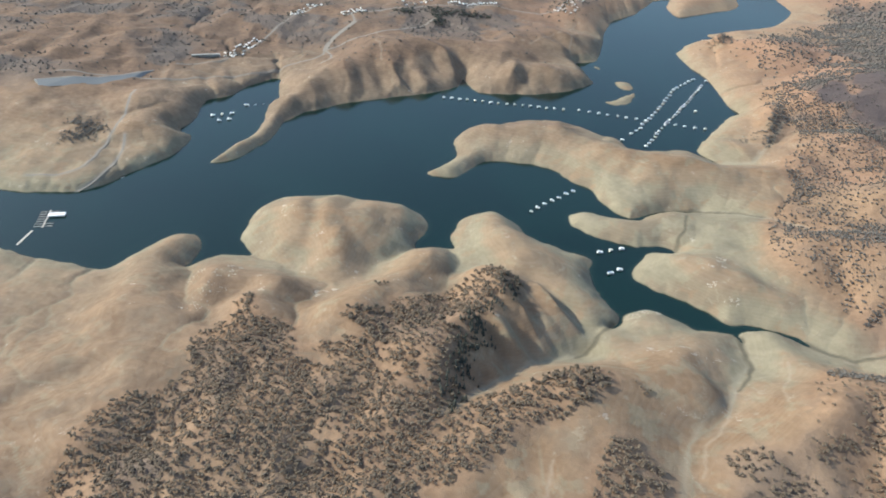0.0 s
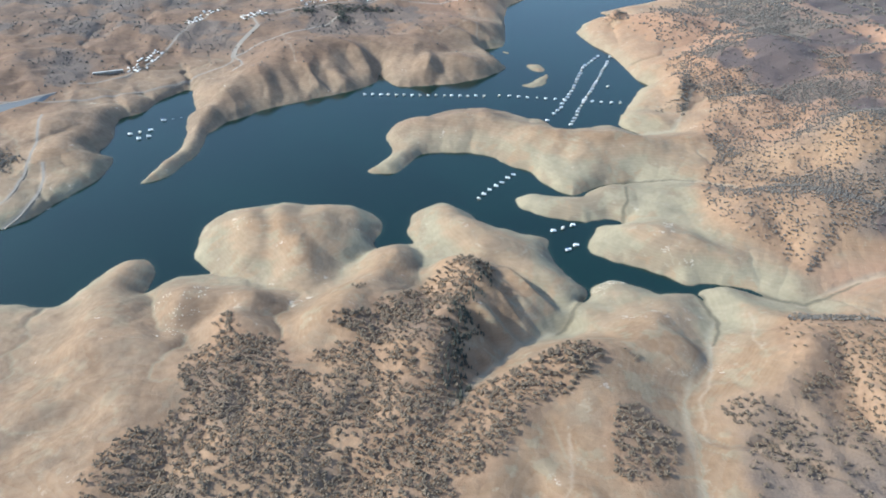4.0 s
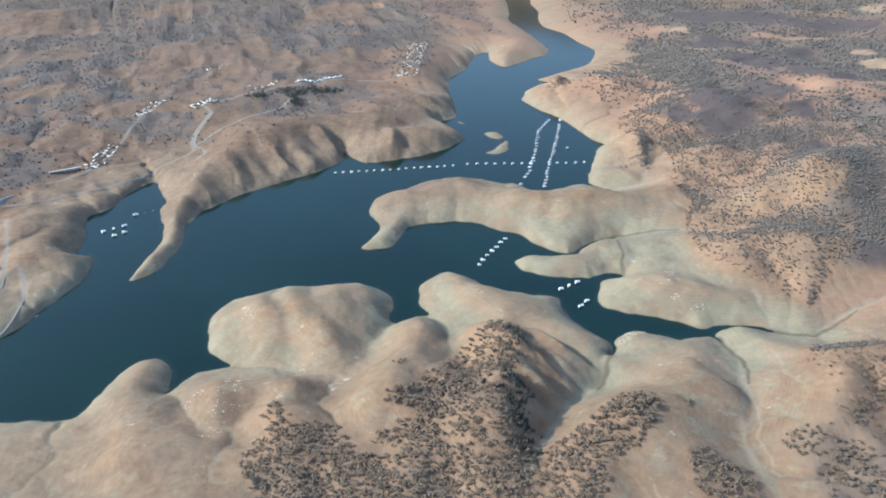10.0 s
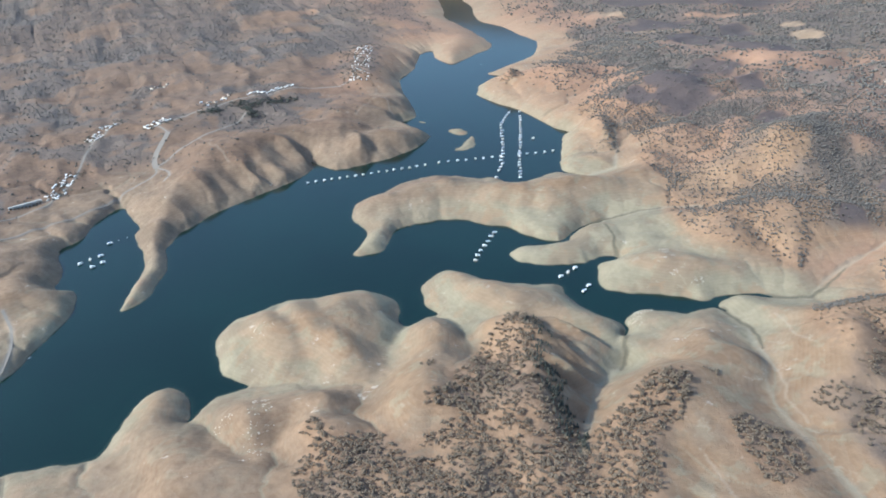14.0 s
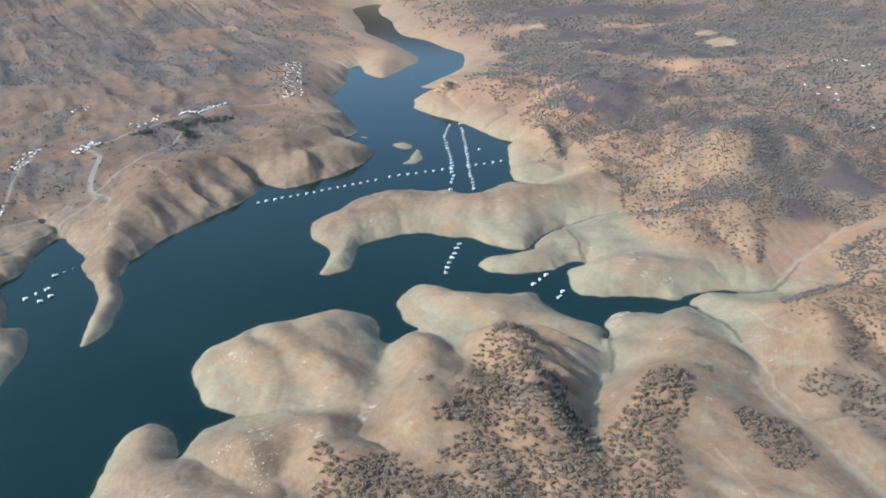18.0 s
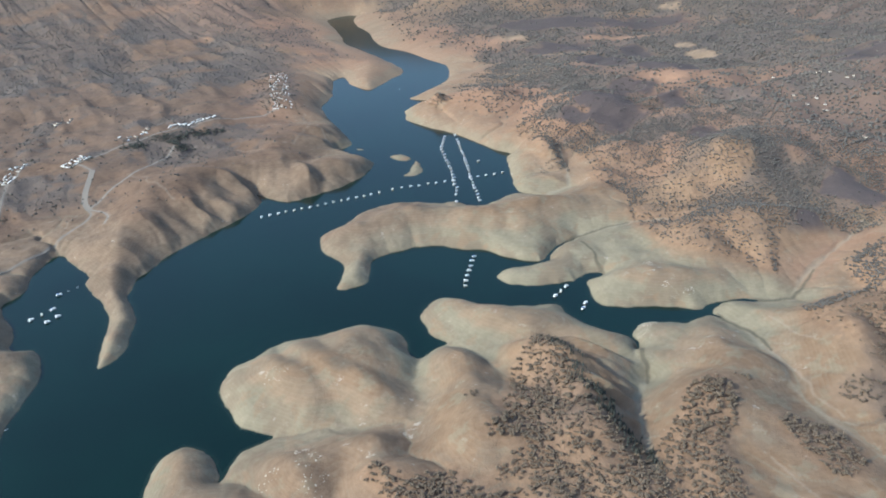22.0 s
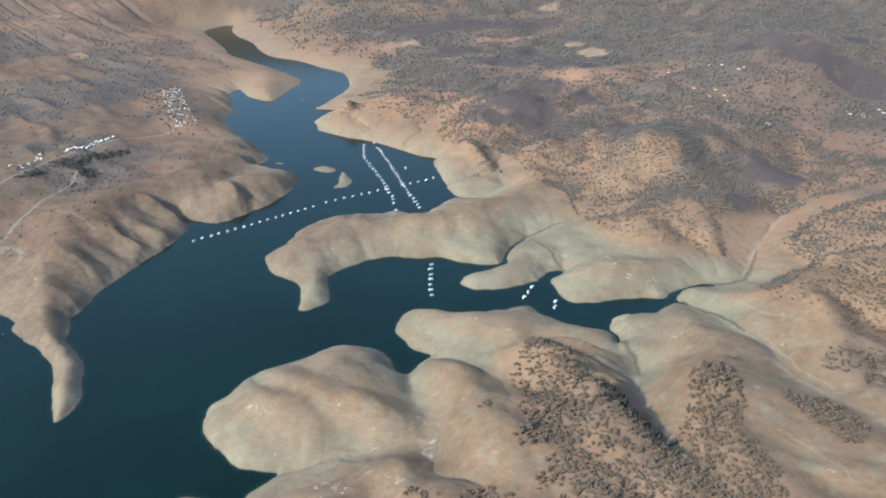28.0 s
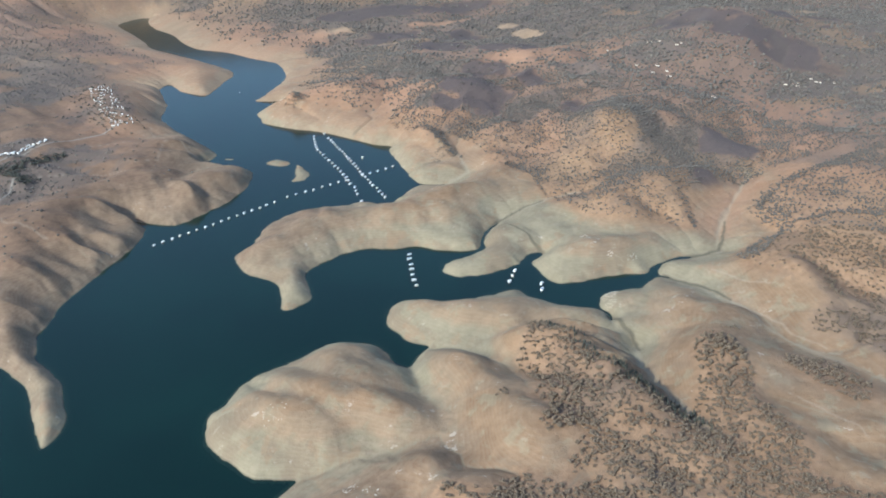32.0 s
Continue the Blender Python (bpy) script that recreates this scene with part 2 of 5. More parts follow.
# the lake's shore, stretch by stretch, round from the south-west
SHORE_SOUTH = [(-1300, 1420), (-1000, 1390), (-886, 1369), (-791, 1335), (-741, 1325), (-663, 1309), (-640, 1335), (-612, 1372),
               (-581, 1426), (-552, 1446), (-520, 1440), (-499, 1400), (-497, 1354), (-510, 1325), (-470, 1360), (-448, 1376),
               (-395, 1374), (-414, 1412), (-427, 1440), (-425, 1489), (-415, 1560), (-375, 1607), (-332, 1616), (-253, 1632),
               (-200, 1618), (-136, 1603), (-80, 1578), (-52, 1530), (-53, 1480), (-74, 1445), (-63, 1416), (-26, 1426)]
SHORE_CREEKS = [(6, 1428), (1, 1469), (12, 1505), (24, 1550), (60, 1572), (104, 1574), (135, 1538), (166, 1480), (229, 1435),
                (284, 1410), (274, 1368), (283, 1290), (306, 1226), (302, 1206), (292, 1188), (286, 1178), (294, 1182),
                (302, 1192), (310, 1204), (320, 1219), (341, 1232), (376, 1233), (413, 1210), (440, 1184), (497, 1174), (506, 1166),
                (510, 1152), (515, 1152), (516, 1176), (564, 1191), (604, 1166), (622, 1152)]
SHORE_EAST = [(630, 1152), (616, 1172), (580, 1192), (549, 1205), (506, 1204), (480, 1227), (465, 1245), (436, 1273), (386, 1308),
              (360, 1337), (362, 1370), (388, 1412), (404, 1438), (458, 1437), (440, 1462), (400, 1464), (377, 1460), (317, 1487),
              (267, 1529), (256, 1560), (262, 1585), (302, 1594), (345, 1577), (374, 1570), (405, 1569), (468, 1604), (560, 1614),
              (468, 1613), (402, 1580), (378, 1590), (336, 1660), (325, 1700), (296, 1731), (270, 1763), (238, 1806), (157, 1835)]
SHORE_PENINSULA = [(79, 1828), (37, 1774), (4, 1741), (-48, 1749), (-57, 1767), (-18, 1801), (12, 1850), (11, 1900), (3, 1945),
                   (20, 1995), (50, 2027), (106, 2040), (187, 2082), (276, 2090), (325, 2063), (392, 1999), (434, 1978), (463, 1903),
                   (500, 1912), (552, 1920), (604, 1920), (664, 1866), (628, 1939), (690, 2040), (780, 2175), (812, 2193),
                   (797, 2259), (800, 2400), (788, 2490), (760, 2600), (752, 2700), (775, 2745), (827, 2812), (957, 2840)]
SHORE_UPPER_ARM = [(914, 2924), (944, 2942), (1033, 2976), (1157, 3040), (1247, 3120), (1337, 3271), (1339, 3417), (1356, 3627),
                   (1323, 3788), (1368, 3952), (1456, 4157), (1494, 4349), (1579, 4532), (1620, 4580), (1650, 4620), (1640, 4655),
                   (1590, 4660), (1520, 4650), (1445, 4606), (1365, 4380), (1283, 4146), (1218, 3988),
                   (1193, 3663), (1143, 3330), (1028, 3243), (930, 3185), (856, 3160), (845, 3280), (882, 3400), (810, 3373), (700, 3180),
                   (578, 3040), (510, 2782), (470, 2615), (400, 2580), (406, 2550), (422, 2450), (421, 2400), (366, 2343)]
SHORE_NORTH = [(310, 2310), (216, 2288), (73, 2294), (31, 2399), (15, 2340), (-53, 2277), (-112, 2255), (-302, 2175), (-427, 2061),
               (-455, 1970), (-476, 1880), (-527, 1795), (-577, 1773), (-575, 1800), (-541, 1870), (-506, 1960), (-503, 2039),
               (-512, 2140), (-493, 2180), (-515, 2290), (-528, 2345), (-593, 2290), (-631, 2200), (-690, 2145), (-686, 2030),
               (-702, 1949), (-662, 1910), (-672, 1828), (-710, 1760), (-753, 1696), (-809, 1620), (-911, 1601), (-1002, 1607), (-1300, 1650)]
ISLETS = [[(497, 2412), (520, 2420), (541, 2408), (534, 2362), (515, 2352), (498, 2372)],
          [(436, 2252), (470, 2272), (505, 2302), (536, 2322), (520, 2270), (506, 2238), (478, 2228), (455, 2232)],
          [(448, 2556), (458, 2558), (468, 2535), (462, 2524), (452, 2535)]]
LAKE = SHORE_SOUTH + SHORE_CREEKS + SHORE_EAST + SHORE_PENINSULA + SHORE_UPPER_ARM + SHORE_NORTH


def rounded(loop, steps=4):
    """A closed Catmull-Rom curve through the corners."""
    p = np.array(loop, float)
    out = []
    for s in range(steps):
        t = s / steps
        a, b, c, d = np.roll(p, 1, 0), p, np.roll(p, -1, 0), np.roll(p, -2, 0)
        out.append(0.5 * (2 * b + (c - a) * t + (2 * a - 5 * b + 4 * c - d) * t * t + (3 * b - a - 3 * c + d) * t**3))
    return np.stack(out, 1).reshape(-1, 2)


def loop_distance(x, y, loop, along=False):
    """Distance to a closed loop, negative inside; along: also how far round it the nearest point lies."""
    best = np.full(x.shape, 1e18)
    inside = np.zeros(x.shape, bool)
    place = np.zeros(x.shape)
    run = 0.0
    for (ax, ay), (bx, by) in zip(loop, np.roll(loop, -1, 0)):
        dx, dy = bx - ax, by - ay
        t = np.clip(((x - ax) * dx + (y - ay) * dy) / (dx * dx + dy * dy + 1e-9), 0, 1)
        q = (x - ax - t * dx)**2 + (y - ay - t * dy)**2
        if along:
            length = math.hypot(dx, dy)
            place = np.where(q < best, run + t * length, place)
            run += length
        np.minimum(best, q, out=best)
        if ay != by:
            inside ^= ((ay > y) != (by > y)) & (x < dx * (y - ay) / dy + ax)
    d = np.where(inside, -1, 1) * np.sqrt(best)
    return (d, place) if along else d


def line_fields(x, y, line):
    """Distance to a line of (x, y, values...), and the values at its nearest point."""
    best = np.full(x.shape, 1e18)
    values = [np.zeros(x.shape) for _ in line[0][2:]]
    for a, b in zip(line, line[1:]):
        dx, dy = b[0] - a[0], b[1] - a[1]
        t = np.clip(((x - a[0]) * dx + (y - a[1]) * dy) / (dx * dx + dy * dy + 1e-9), 0, 1)
        q = (x - a[0] - t * dx)**2 + (y - a[1] - t * dy)**2
        near = q < best
        best = np.where(near, q, best)
        for n in range(len(values)):
            values[n] = np.where(near, a[2 + n] + t * (b[2 + n] - a[2 + n]), values[n])
    return np.sqrt(best), values


# ridges: x, y, height above the lowland, half width
RIDGES_NEAR = [
    [(66, 1252, 56, 50), (78, 1215, 58, 50), (70, 1125, 56, 62), (28, 1037, 78, 75), (-2, 950, 84, 80), (-35, 860, 86, 100), (-70, 700, 88, 140), (-60, 400, 80, 200)],
    [(-67, 1270, 28, 50), (-115, 1180, 50, 60), (-160, 1090, 62, 80), (-170, 900, 72, 110)],
    [(245, 965, 58, 58), (190, 935, 62, 66), (100, 868, 62, 72), (20, 790, 76, 90)],
    [(108, 1235, 44, 45), (150, 1190, 40, 40), (180, 1140, 30, 36), (203, 1088, 12, 28)],
    [(75, 1165, 58, 45), (105, 1095, 44, 34), (128, 1045, 16, 26)],
    [(25, 1060, 72, 45), (52, 1015, 52, 32), (68, 985, 24, 26)],
]
RIDGES_MIDDLE = [
    [(215, 960, 40, 45), (150, 955, 36, 40), (95, 930, 44, 42), (45, 880, 56, 50)],
    [(190, 880, 42, 60), (165, 800, 46, 75), (140, 700, 50, 90)],
    [(290, 955, 50, 50), (335, 978, 40, 55), (350, 1040, 26, 55)],
    [(240, 840, 44, 45), (240, 740, 54, 95), (200, 500, 60, 150)],
    [(235, 850, 30, 45), (262, 893, 38, 45), (287, 935, 38, 45)],
]
RIDGES_SADDLE = [
    [(195, 1000, 30, 36), (205, 980, 46, 45), (225, 950, 40, 45)],
    [(-70, 1165, 36, 60), (-50, 1090, 48, 60), (-45, 1010, 56, 60), (-90, 950, 66, 60)],
    [(-150, 860, 76, 60), (-155, 780, 84, 70), (-140, 600, 80, 120)],
]
RIDGES_WEST = [
    [(-335, 1130, 50, 50), (-300, 1030, 76, 75), (-255, 900, 88, 95), (-300, 760, 84, 130), (-330, 500, 80, 200)],
    [(-380, 1010, 52, 60), (-365, 880, 70, 70), (-390, 760, 72, 90)],
    [(-440, 1215, 34, 60), (-370, 1225, 40, 60), (-310, 1195, 38, 50)],
    [(-560, 1350, 14, 60), (-530, 1180, 40, 80), (-480, 1000, 62, 100), (-470, 820, 70, 120), (-600, 600, 60, 200)],
]
RIDGES_POINTS = [
    [(-350, 1500, 24, 65), (-270, 1540, 30, 60), (-240, 1430, 30, 60), (-215, 1330, 26, 60)],
    [(-140, 1520, 30, 60), (-100, 1560, 14, 40)],
    [(-60, 1345, 26, 50), (-40, 1290, 30, 55)],
    [(75, 1515, 14, 50), (100, 1430, 28, 60), (150, 1340, 28, 70), (225, 1310, 28, 60), (250, 1240, 18, 50)],
]
RIDGES_EAST = [
    [(395, 830, 36, 50), (480, 860, 42, 80), (560, 930, 64, 75), (640, 980, 58, 70), (700, 860, 60, 150), (950, 840, 66, 200), (1500, 700, 90, 300)],
    [(940, 1600, 36, 60), (1040, 1575, 92, 130), (1250, 1560, 72, 190)],
    [(735, 1780, 26, 70), (860, 1850, 14, 80), (980, 1910, 26, 90)],
    [(690, 1350, 40, 60), (740, 1400, 48, 90), (830, 1320, 60, 90), (945, 1250, 44, 45)],
    [(840, 2080, 46, 80), (960, 2150, 70, 150), (1150, 2200, 70, 200)],
]
RIDGES_FAR = [
    [(800, 2700, 24, 50), (860, 2740, 44, 60), (1000, 2620, 60, 160)],
    [(1420, 2026, 50, 250), (1600, 1800, 60, 300), (2300, 1700, 120, 400)],
    [(1426, 1534, 60, 180), (1733, 2110, 60, 250), (1478, 2574, 30, 250)],
    [(470, 1290, 22, 50), (520, 1250, 26, 45), (590, 1225, 28, 40), (450, 1380, 14, 50)],
]
RIDGES_NORTH = [
    [(35, 1960, 22, 60), (130, 1950, 30, 65), (250, 1940, 36, 70), (340, 1860, 34, 70), (430, 1800, 42, 80), (540, 1760, 40, 100), (620, 1780, 36, 80)],
    [(-470, 2060, 16, 50), (-430, 2200, 30, 70), (-330, 2300, 40, 90), (-200, 2440, 64, 120), (-60, 2500, 64, 110), (100, 2500, 54, 110)],
    [(150, 2380, 34, 70), (290, 2400, 34, 60), (380, 2400, 20, 50)],
    [(220, 2640, 40, 100), (340, 2700, 44, 110), (430, 2720, 24, 60)],
]
RIDGES_ARM = [
    [(430, 2990, 36, 90), (520, 3150, 40, 100), (600, 3350, 40, 110)],
    [(900, 3250, 40, 70), (1000, 3330, 50, 90), (1110, 3400, 30, 80)],
    [(-700, 1850, 14, 40), (-760, 1900, 30, 70), (-720, 2080, 30, 70), (-800, 2050, 36, 90)],
]
# washes and side valleys: x, y, floor height
WASHES = [
    [(228, 1100, 1), (205, 1090, 6), (142, 1058, 26), (112, 1017, 36), (80, 985, 45), (40, 940, 56), (10, 905, 64), (-8, 884, 72)],
    [(511, 1158, 0.6), (507, 1120, 3), (503, 1080, 7), (472, 1050, 14), (440, 986, 27), (375, 915, 33), (340, 860, 39), (320, 800, 44), (294, 715, 52), (260, 560, 58)],
    [(624, 1156, 0.6), (655, 1128, 2), (686, 1108, 4), (751, 1136, 11), (848, 1152, 22), (934, 1158, 32), (1067, 1168, 50)],
    [(560, 1614, 1), (610, 1600, 10), (690, 1560, 22), (740, 1500, 36)],
    [(664, 1866, 1), (740, 1845, 16), (800, 1920, 34), (870, 2030, 50)],
]
# bare rounded hills: x, y, half axes, turn, top
DOMES = [(-70, 1320, 78, 62, 40, 48), (-150, 1452, 82, 112, -10, 58), (-300, 1470, 88, 122, 10, 56), (70, 1500, 52, 62, 0, 36),
         (-325, 1198, 72, 58, 30, 66), (-420, 1215, 66, 80, 0, 62), (-514, 1090, 84, 80, 0, 68), (338, 985, 86, 78, 0, 64), (238, 778, 64, 88, 20, 74)]
GULLIES = [
    [(-63, 1416, 0), (-108, 1360, 16), (-132, 1318, 36)],
    [(-395, 1374, 0), (-340, 1330, 20), (-290, 1260, 46)],
    [(-505, 1330, 0), (-480, 1270, 18), (-440, 1120, 50)],
    [(156, 1063, 16), (138, 1126, 38), (116, 1195, 64)],
    [(101, 1018, 30), (76, 1063, 50), (50, 1135, 80)],
    [(58, 975, 46), (36, 1002, 62), (18, 1030, 84)],
    [(240, 1150, 6), (190, 1180, 30), (150, 1220, 48)],
    [(-270, 1620, 0), (-290, 1560, 22), (-285, 1480, 46)],
    [(-5, 1425, 0), (16, 1370, 10), (12, 1300, 28), (-35, 1225, 50)],
]
ROADS = [
    [(-1100, 2180), (-916, 2211), (-784, 2228), (-659, 2292), (-576, 2339), (-498, 2399), (-433, 2436), (-406, 2470), (-410, 2540), (-385, 2610), (-335, 2725), (-360, 2820)],
    [(-408, 2510), (-392, 2480), (-377, 2446), (-378, 2410), (-400, 2370)],
    [(-407, 2503), (-321, 2571), (-237, 2642), (-132, 2707), (-70, 2787)],
    [(-954, 1640), (-885, 1645), (-840, 1685), (-830, 1811), (-840, 1950), (-860, 2100)],
    [(-836, 1600), (-802, 1640), (-788, 1690), (-784, 1769), (-799, 1837)],
    [(-820, 2330), (-700, 2400), (-640, 2520), (-560, 2780), (-480, 2930)],
    [(-360, 2820), (-150, 2900), (95, 2975), (300, 2960), (396, 2985)],
]
# woods stop where the full lake would reach: outlines of the groves
GROVES_HOME = [
    [(52, 1246), (98, 1250), (126, 1208), (80, 1166), (45, 1094), (30, 1020), (13, 944), (-6, 892), (8, 878), (18, 830), (21, 756), (-2, 731), (-25, 734), (-30, 690), (-40, 540), (-380, 540), (-491, 736), (-462, 869), (-389, 926), (-398, 1027), (-354, 1086), (-354, 1140), (-331, 1140), (-308, 1086), (-252, 1068), (-237, 1011), (-210, 980), (-176, 987), (-222, 1012), (-131, 1024), (-128, 1032), (-156, 1056), (-166, 1074), (-143, 1090), (-100, 1098), (-94, 1142), (-53, 1150), (0, 1220)],
]
GROVES_SPUR = [
    [(204, 985), (238, 975), (246, 950), (205, 908), (168, 882), (130, 862), (103, 848), (68, 803), (56, 785), (21, 754), (4, 800), (10, 860), (22, 892), (40, 912), (70, 930), (100, 938), (133, 950), (156, 968)],
    [(229, 854), (266, 840), (289, 797), (281, 752), (245, 704), (188, 709), (188, 777), (211, 828)],
]
GROVES_EAST = [
    [(375, 830), (420, 846), (465, 835), (500, 870), (540, 960), (590, 1022), (631, 1050), (723, 1038), (790, 1012), (836, 1080), (956, 1092), (1059, 1050), (1164, 990), (1400, 870), (1400, 500), (380, 500), (345, 650), (380, 765)],
    [(860, 1900), (787, 1778), (765, 1662), (709, 1593), (660, 1504), (630, 1400), (645, 1330), (690, 1264), (725, 1185), (780, 1215), (819, 1238), (871, 1247), (963, 1207), (1012, 1162), (1090, 1110), (1250, 1000), (1500, 880), (1500, 2300), (960, 2300), (850, 2150), (845, 2080), (890, 2000)],
]
SHORE = rounded(LAKE)
ISLET_LOOPS = [rounded(i) for i in ISLETS]


def shore_distance(x, y):
    """Metres from the waterline: positive on land."""
    wx = x + 9 * (fractal(x, y, 40, 5, 3) - 0.5) * smooth(y, 600, 900)
    wy = y + 9 * (fractal(x, y, 40, 15, 3) - 0.5) + 10 * (fractal(x, y, 26, 17, 2) - 0.5) * smooth(y, 1150, 1250)
    jag = 13 * smooth(y, 1720, 1800) * (1 - smooth(y, 2500, 2800)) * (1 - smooth(x, 560, 640))
    jag = jag + 9 * smooth(x, 240, 300) * (1 - smooth(x, 640, 700)) * smooth(y, 1120, 1180) * (1 - smooth(y, 1640, 1720))
    wx, wy = wx + jag * (fractal(x, y, 58, 25, 3) - 0.5), wy + jag * (fractal(x, y, 58, 27, 3) - 0.5)
    d, place = loop_distance(wx, wy, SHORE, True)
    for i in ISLET_LOOPS:
        d = np.where(d > -loop_distance(wx, wy, i), d, -loop_distance(wx, wy, i))
    return d, place


def shore_gullies(x, y, d, place):
    """Rills that run straight down to the water, softened where they meet."""
    s = place + 16 * (fractal(x, y, 60, 51, 3) - 0.5)
    rill = np.abs(2 * vnoise(s, 0 * s + 0.5, 52, 53) - 1) * 0.65 + np.abs(2 * vnoise(s, 0 * s + 0.5, 23, 57) - 1) * 0.35
    rill = (rill - 0.45) * smooth(d, 4, 40) * (1 - smooth(d, 110, 240))
    for _ in range(6):
        rill[1:-1] = (rill[:-2] + 2 * rill[1:-1] + rill[2:]) / 4
        rill[:, 1:-1] = (rill[:, :-2] + 2 * rill[:, 1:-1] + rill[:, 2:]) / 4
    return rill * (12 + 8 * smooth(y, 1650, 1850))


def land_height(x, y, d, rills):
    dd = np.maximum(d, 0)
    broad = fractal(x, y, 700, 3, 4) - 0.5
    low = 26 + 42 * smooth(dd, 60, 520) + broad * (16 + 110 * smooth(dd, 300, 1600))
    top = np.zeros(x.shape)
    for ridge in RIDGES_NEAR + RIDGES_MIDDLE + RIDGES_SADDLE + RIDGES_WEST + RIDGES_POINTS + RIDGES_EAST + RIDGES_FAR + RIDGES_NORTH + RIDGES_ARM:
        r, (h, w) = line_fields(x, y, ridge)
        top += (h * np.exp(-(r / w)**2))**4
    land = low + top**0.25
    # the southern hilltops level out
    level = 1 - smooth(y + 0.45 * x, 900, 1040)
    land = land - level * (1 - smooth(x, 420, 640)) * 0.72 * np.maximum(land - 66, 0)
    # gullies down the slopes
    bend_x, bend_y = x + 60 * fractal(x, y, 130, 33, 2), y + 60 * fractal(x, y, 130, 35, 2)
    gully = 1 - np.abs(2 * fractal(bend_x, bend_y, 120, 31, 3) - 1)
    calm = 1 - 0.3 * np.maximum(smooth(y, 3000, 3600), (1 - smooth(x, 200, 600)) * smooth(y, 2300, 2700))
    land += (gully - 0.78) * (10 + 6 * smooth(y, 1650, 1800) + 26 * smooth(dd, 200, 700) * calm) + (fractal(x, y, 45, 41, 3) - 0.5) * (4 + 5 * smooth(dd, 300, 900))
    land = np.maximum(land + rills, 5)
    for n, wash in enumerate(WASHES):
        r, (f,) = line_fields(x, y, wash)
        cut = f + (0.012, 0.03)[n == 0] * r**1.75
        land = np.where(cut < land, np.minimum(land, cut + 0.35 * (land - cut) * smooth(r, 0, 60)), land)
    for cx, cy, rx, ry, turn, high in DOMES:
        c, n = math.cos(radians(turn)), math.sin(radians(turn))
        wx, wy = x - cx + 9 * (fractal(x, y, 60, 171, 2) - 0.5), y - cy + 9 * (fractal(x, y, 60, 173, 2) - 0.5)
        q = ((wx * c + wy * n) / rx)**2 + ((wy * c - wx * n) / ry)**2
        cap = high * (0.45 + 0.55 * np.maximum(1 - q, 0)**0.6)
        more = cap - land
        land = np.where(q < 1, land + 0.5 * (more + np.sqrt(more * more + 9)) - 0.5 * smooth(q, 0.6, 1) * (np.sqrt(more * more + 9) - np.abs(more)), land)
    for wash in GULLIES:
        r, (f,) = line_fields(x, y, wash)
        land -= np.maximum(land - f, 0) * 0.8 * np.exp(-(r / 17)**2)
    # far ridges that close the view
    swell = 0.9 + 0.9 * (fractal(x, y, 520, 71, 5, 0.6) - 0.4)
    back, rim = 0.0, 0.0
    for cx, cy, fx, fy, high in ((-520, 120, 0.387, 0.79, 120), (-750, 310, 0.55, 0.70, 215), (-965, 600, 0.745, 0.503, 300 - 190 * smooth(x - 0.75 * y, -1500, 2300))):
        deep = (x - cx) * fx + (y - cy) * fy + 380
        back = np.maximum(back, deep)
        rim = np.maximum(rim, high * swell * np.clip((deep - 4250) / 700, 0, 1.15)**1.3)
    land += rim * np.maximum(smooth(dd, 60, 700), smooth(back, 4800, 4960))
    slope = (0.6 + 0.55 * fractal(x, y, 130, 61, 2)) * (1 - 0.5 * smooth(y, 2900, 3400) * smooth(x, 750, 950)) * (1 + 2.5 * smooth(back, 4780, 4920))
    for ix, iy in ((515, 2388), (490, 2265), (458, 2541)):
        slope = slope * (0.3 + 0.7 * smooth(np.hypot(x - ix, y - iy), 52, 75))
    rise = dd * slope / land
    h = land * rise / (1 + rise**2.4)**(1 / 2.4)
    return np.where(d > 0, h, np.maximum(d * 0.3, -12))


def graded(lo, core_lo, core_hi, hi, step, growth):
    """Grid lines: even in the core, wider and wider outside."""
    core = list(np.arange(core_lo, core_hi, step))
    up, down, s = [core[-1]], [core[0]], step
    while up[-1] < hi:
        s *= growth
        up.append(up[-1] + s)
    s = step
    while down[-1] > lo:
        s *= growth
        down.append(down[-1] - s)
    return np.array(down[:0:-1] + core + up[1:])


GX = graded(-4200, -900, 900, 6200, 4.0, 1.02)
GY = graded(-3500, 640, 2350, 6000, 4.0, 1.02)
XX, YY = np.meshgrid(GX, GY)
DIST, PLACE = shore_distance(XX, YY)
ZZ = land_height(XX, YY, DIST, shore_gullies(XX, YY, DIST, PLACE))
# slopes worn round, but for the water's edge
WORN = ZZ.copy()
for _ in range(8):
    WORN[1:-1] = (WORN[:-2] + 2 * WORN[1:-1] + WORN[2:]) / 4
    WORN[:, 1:-1] = (WORN[:, :-2] + 2 * WORN[:, 1:-1] + WORN[:, 2:]) / 4
ZZ += (WORN - ZZ) * smooth(DIST, 8, 45) * (1 - 0.6 * smooth(YY, 1650, 1800))
# shallow rills on the bare slopes
bend = 22 * (fractal(XX, YY, 60, 181, 2) - 0.5)
rills = np.abs(2 * fractal(XX + bend, YY - bend, 46, 183, 3, 0.55) - 1)
ZZ += np.minimum(rills - 0.18, 0) * 7 * smooth(DIST, 10, 40) * (1 - smooth(YY, 1900, 2300))
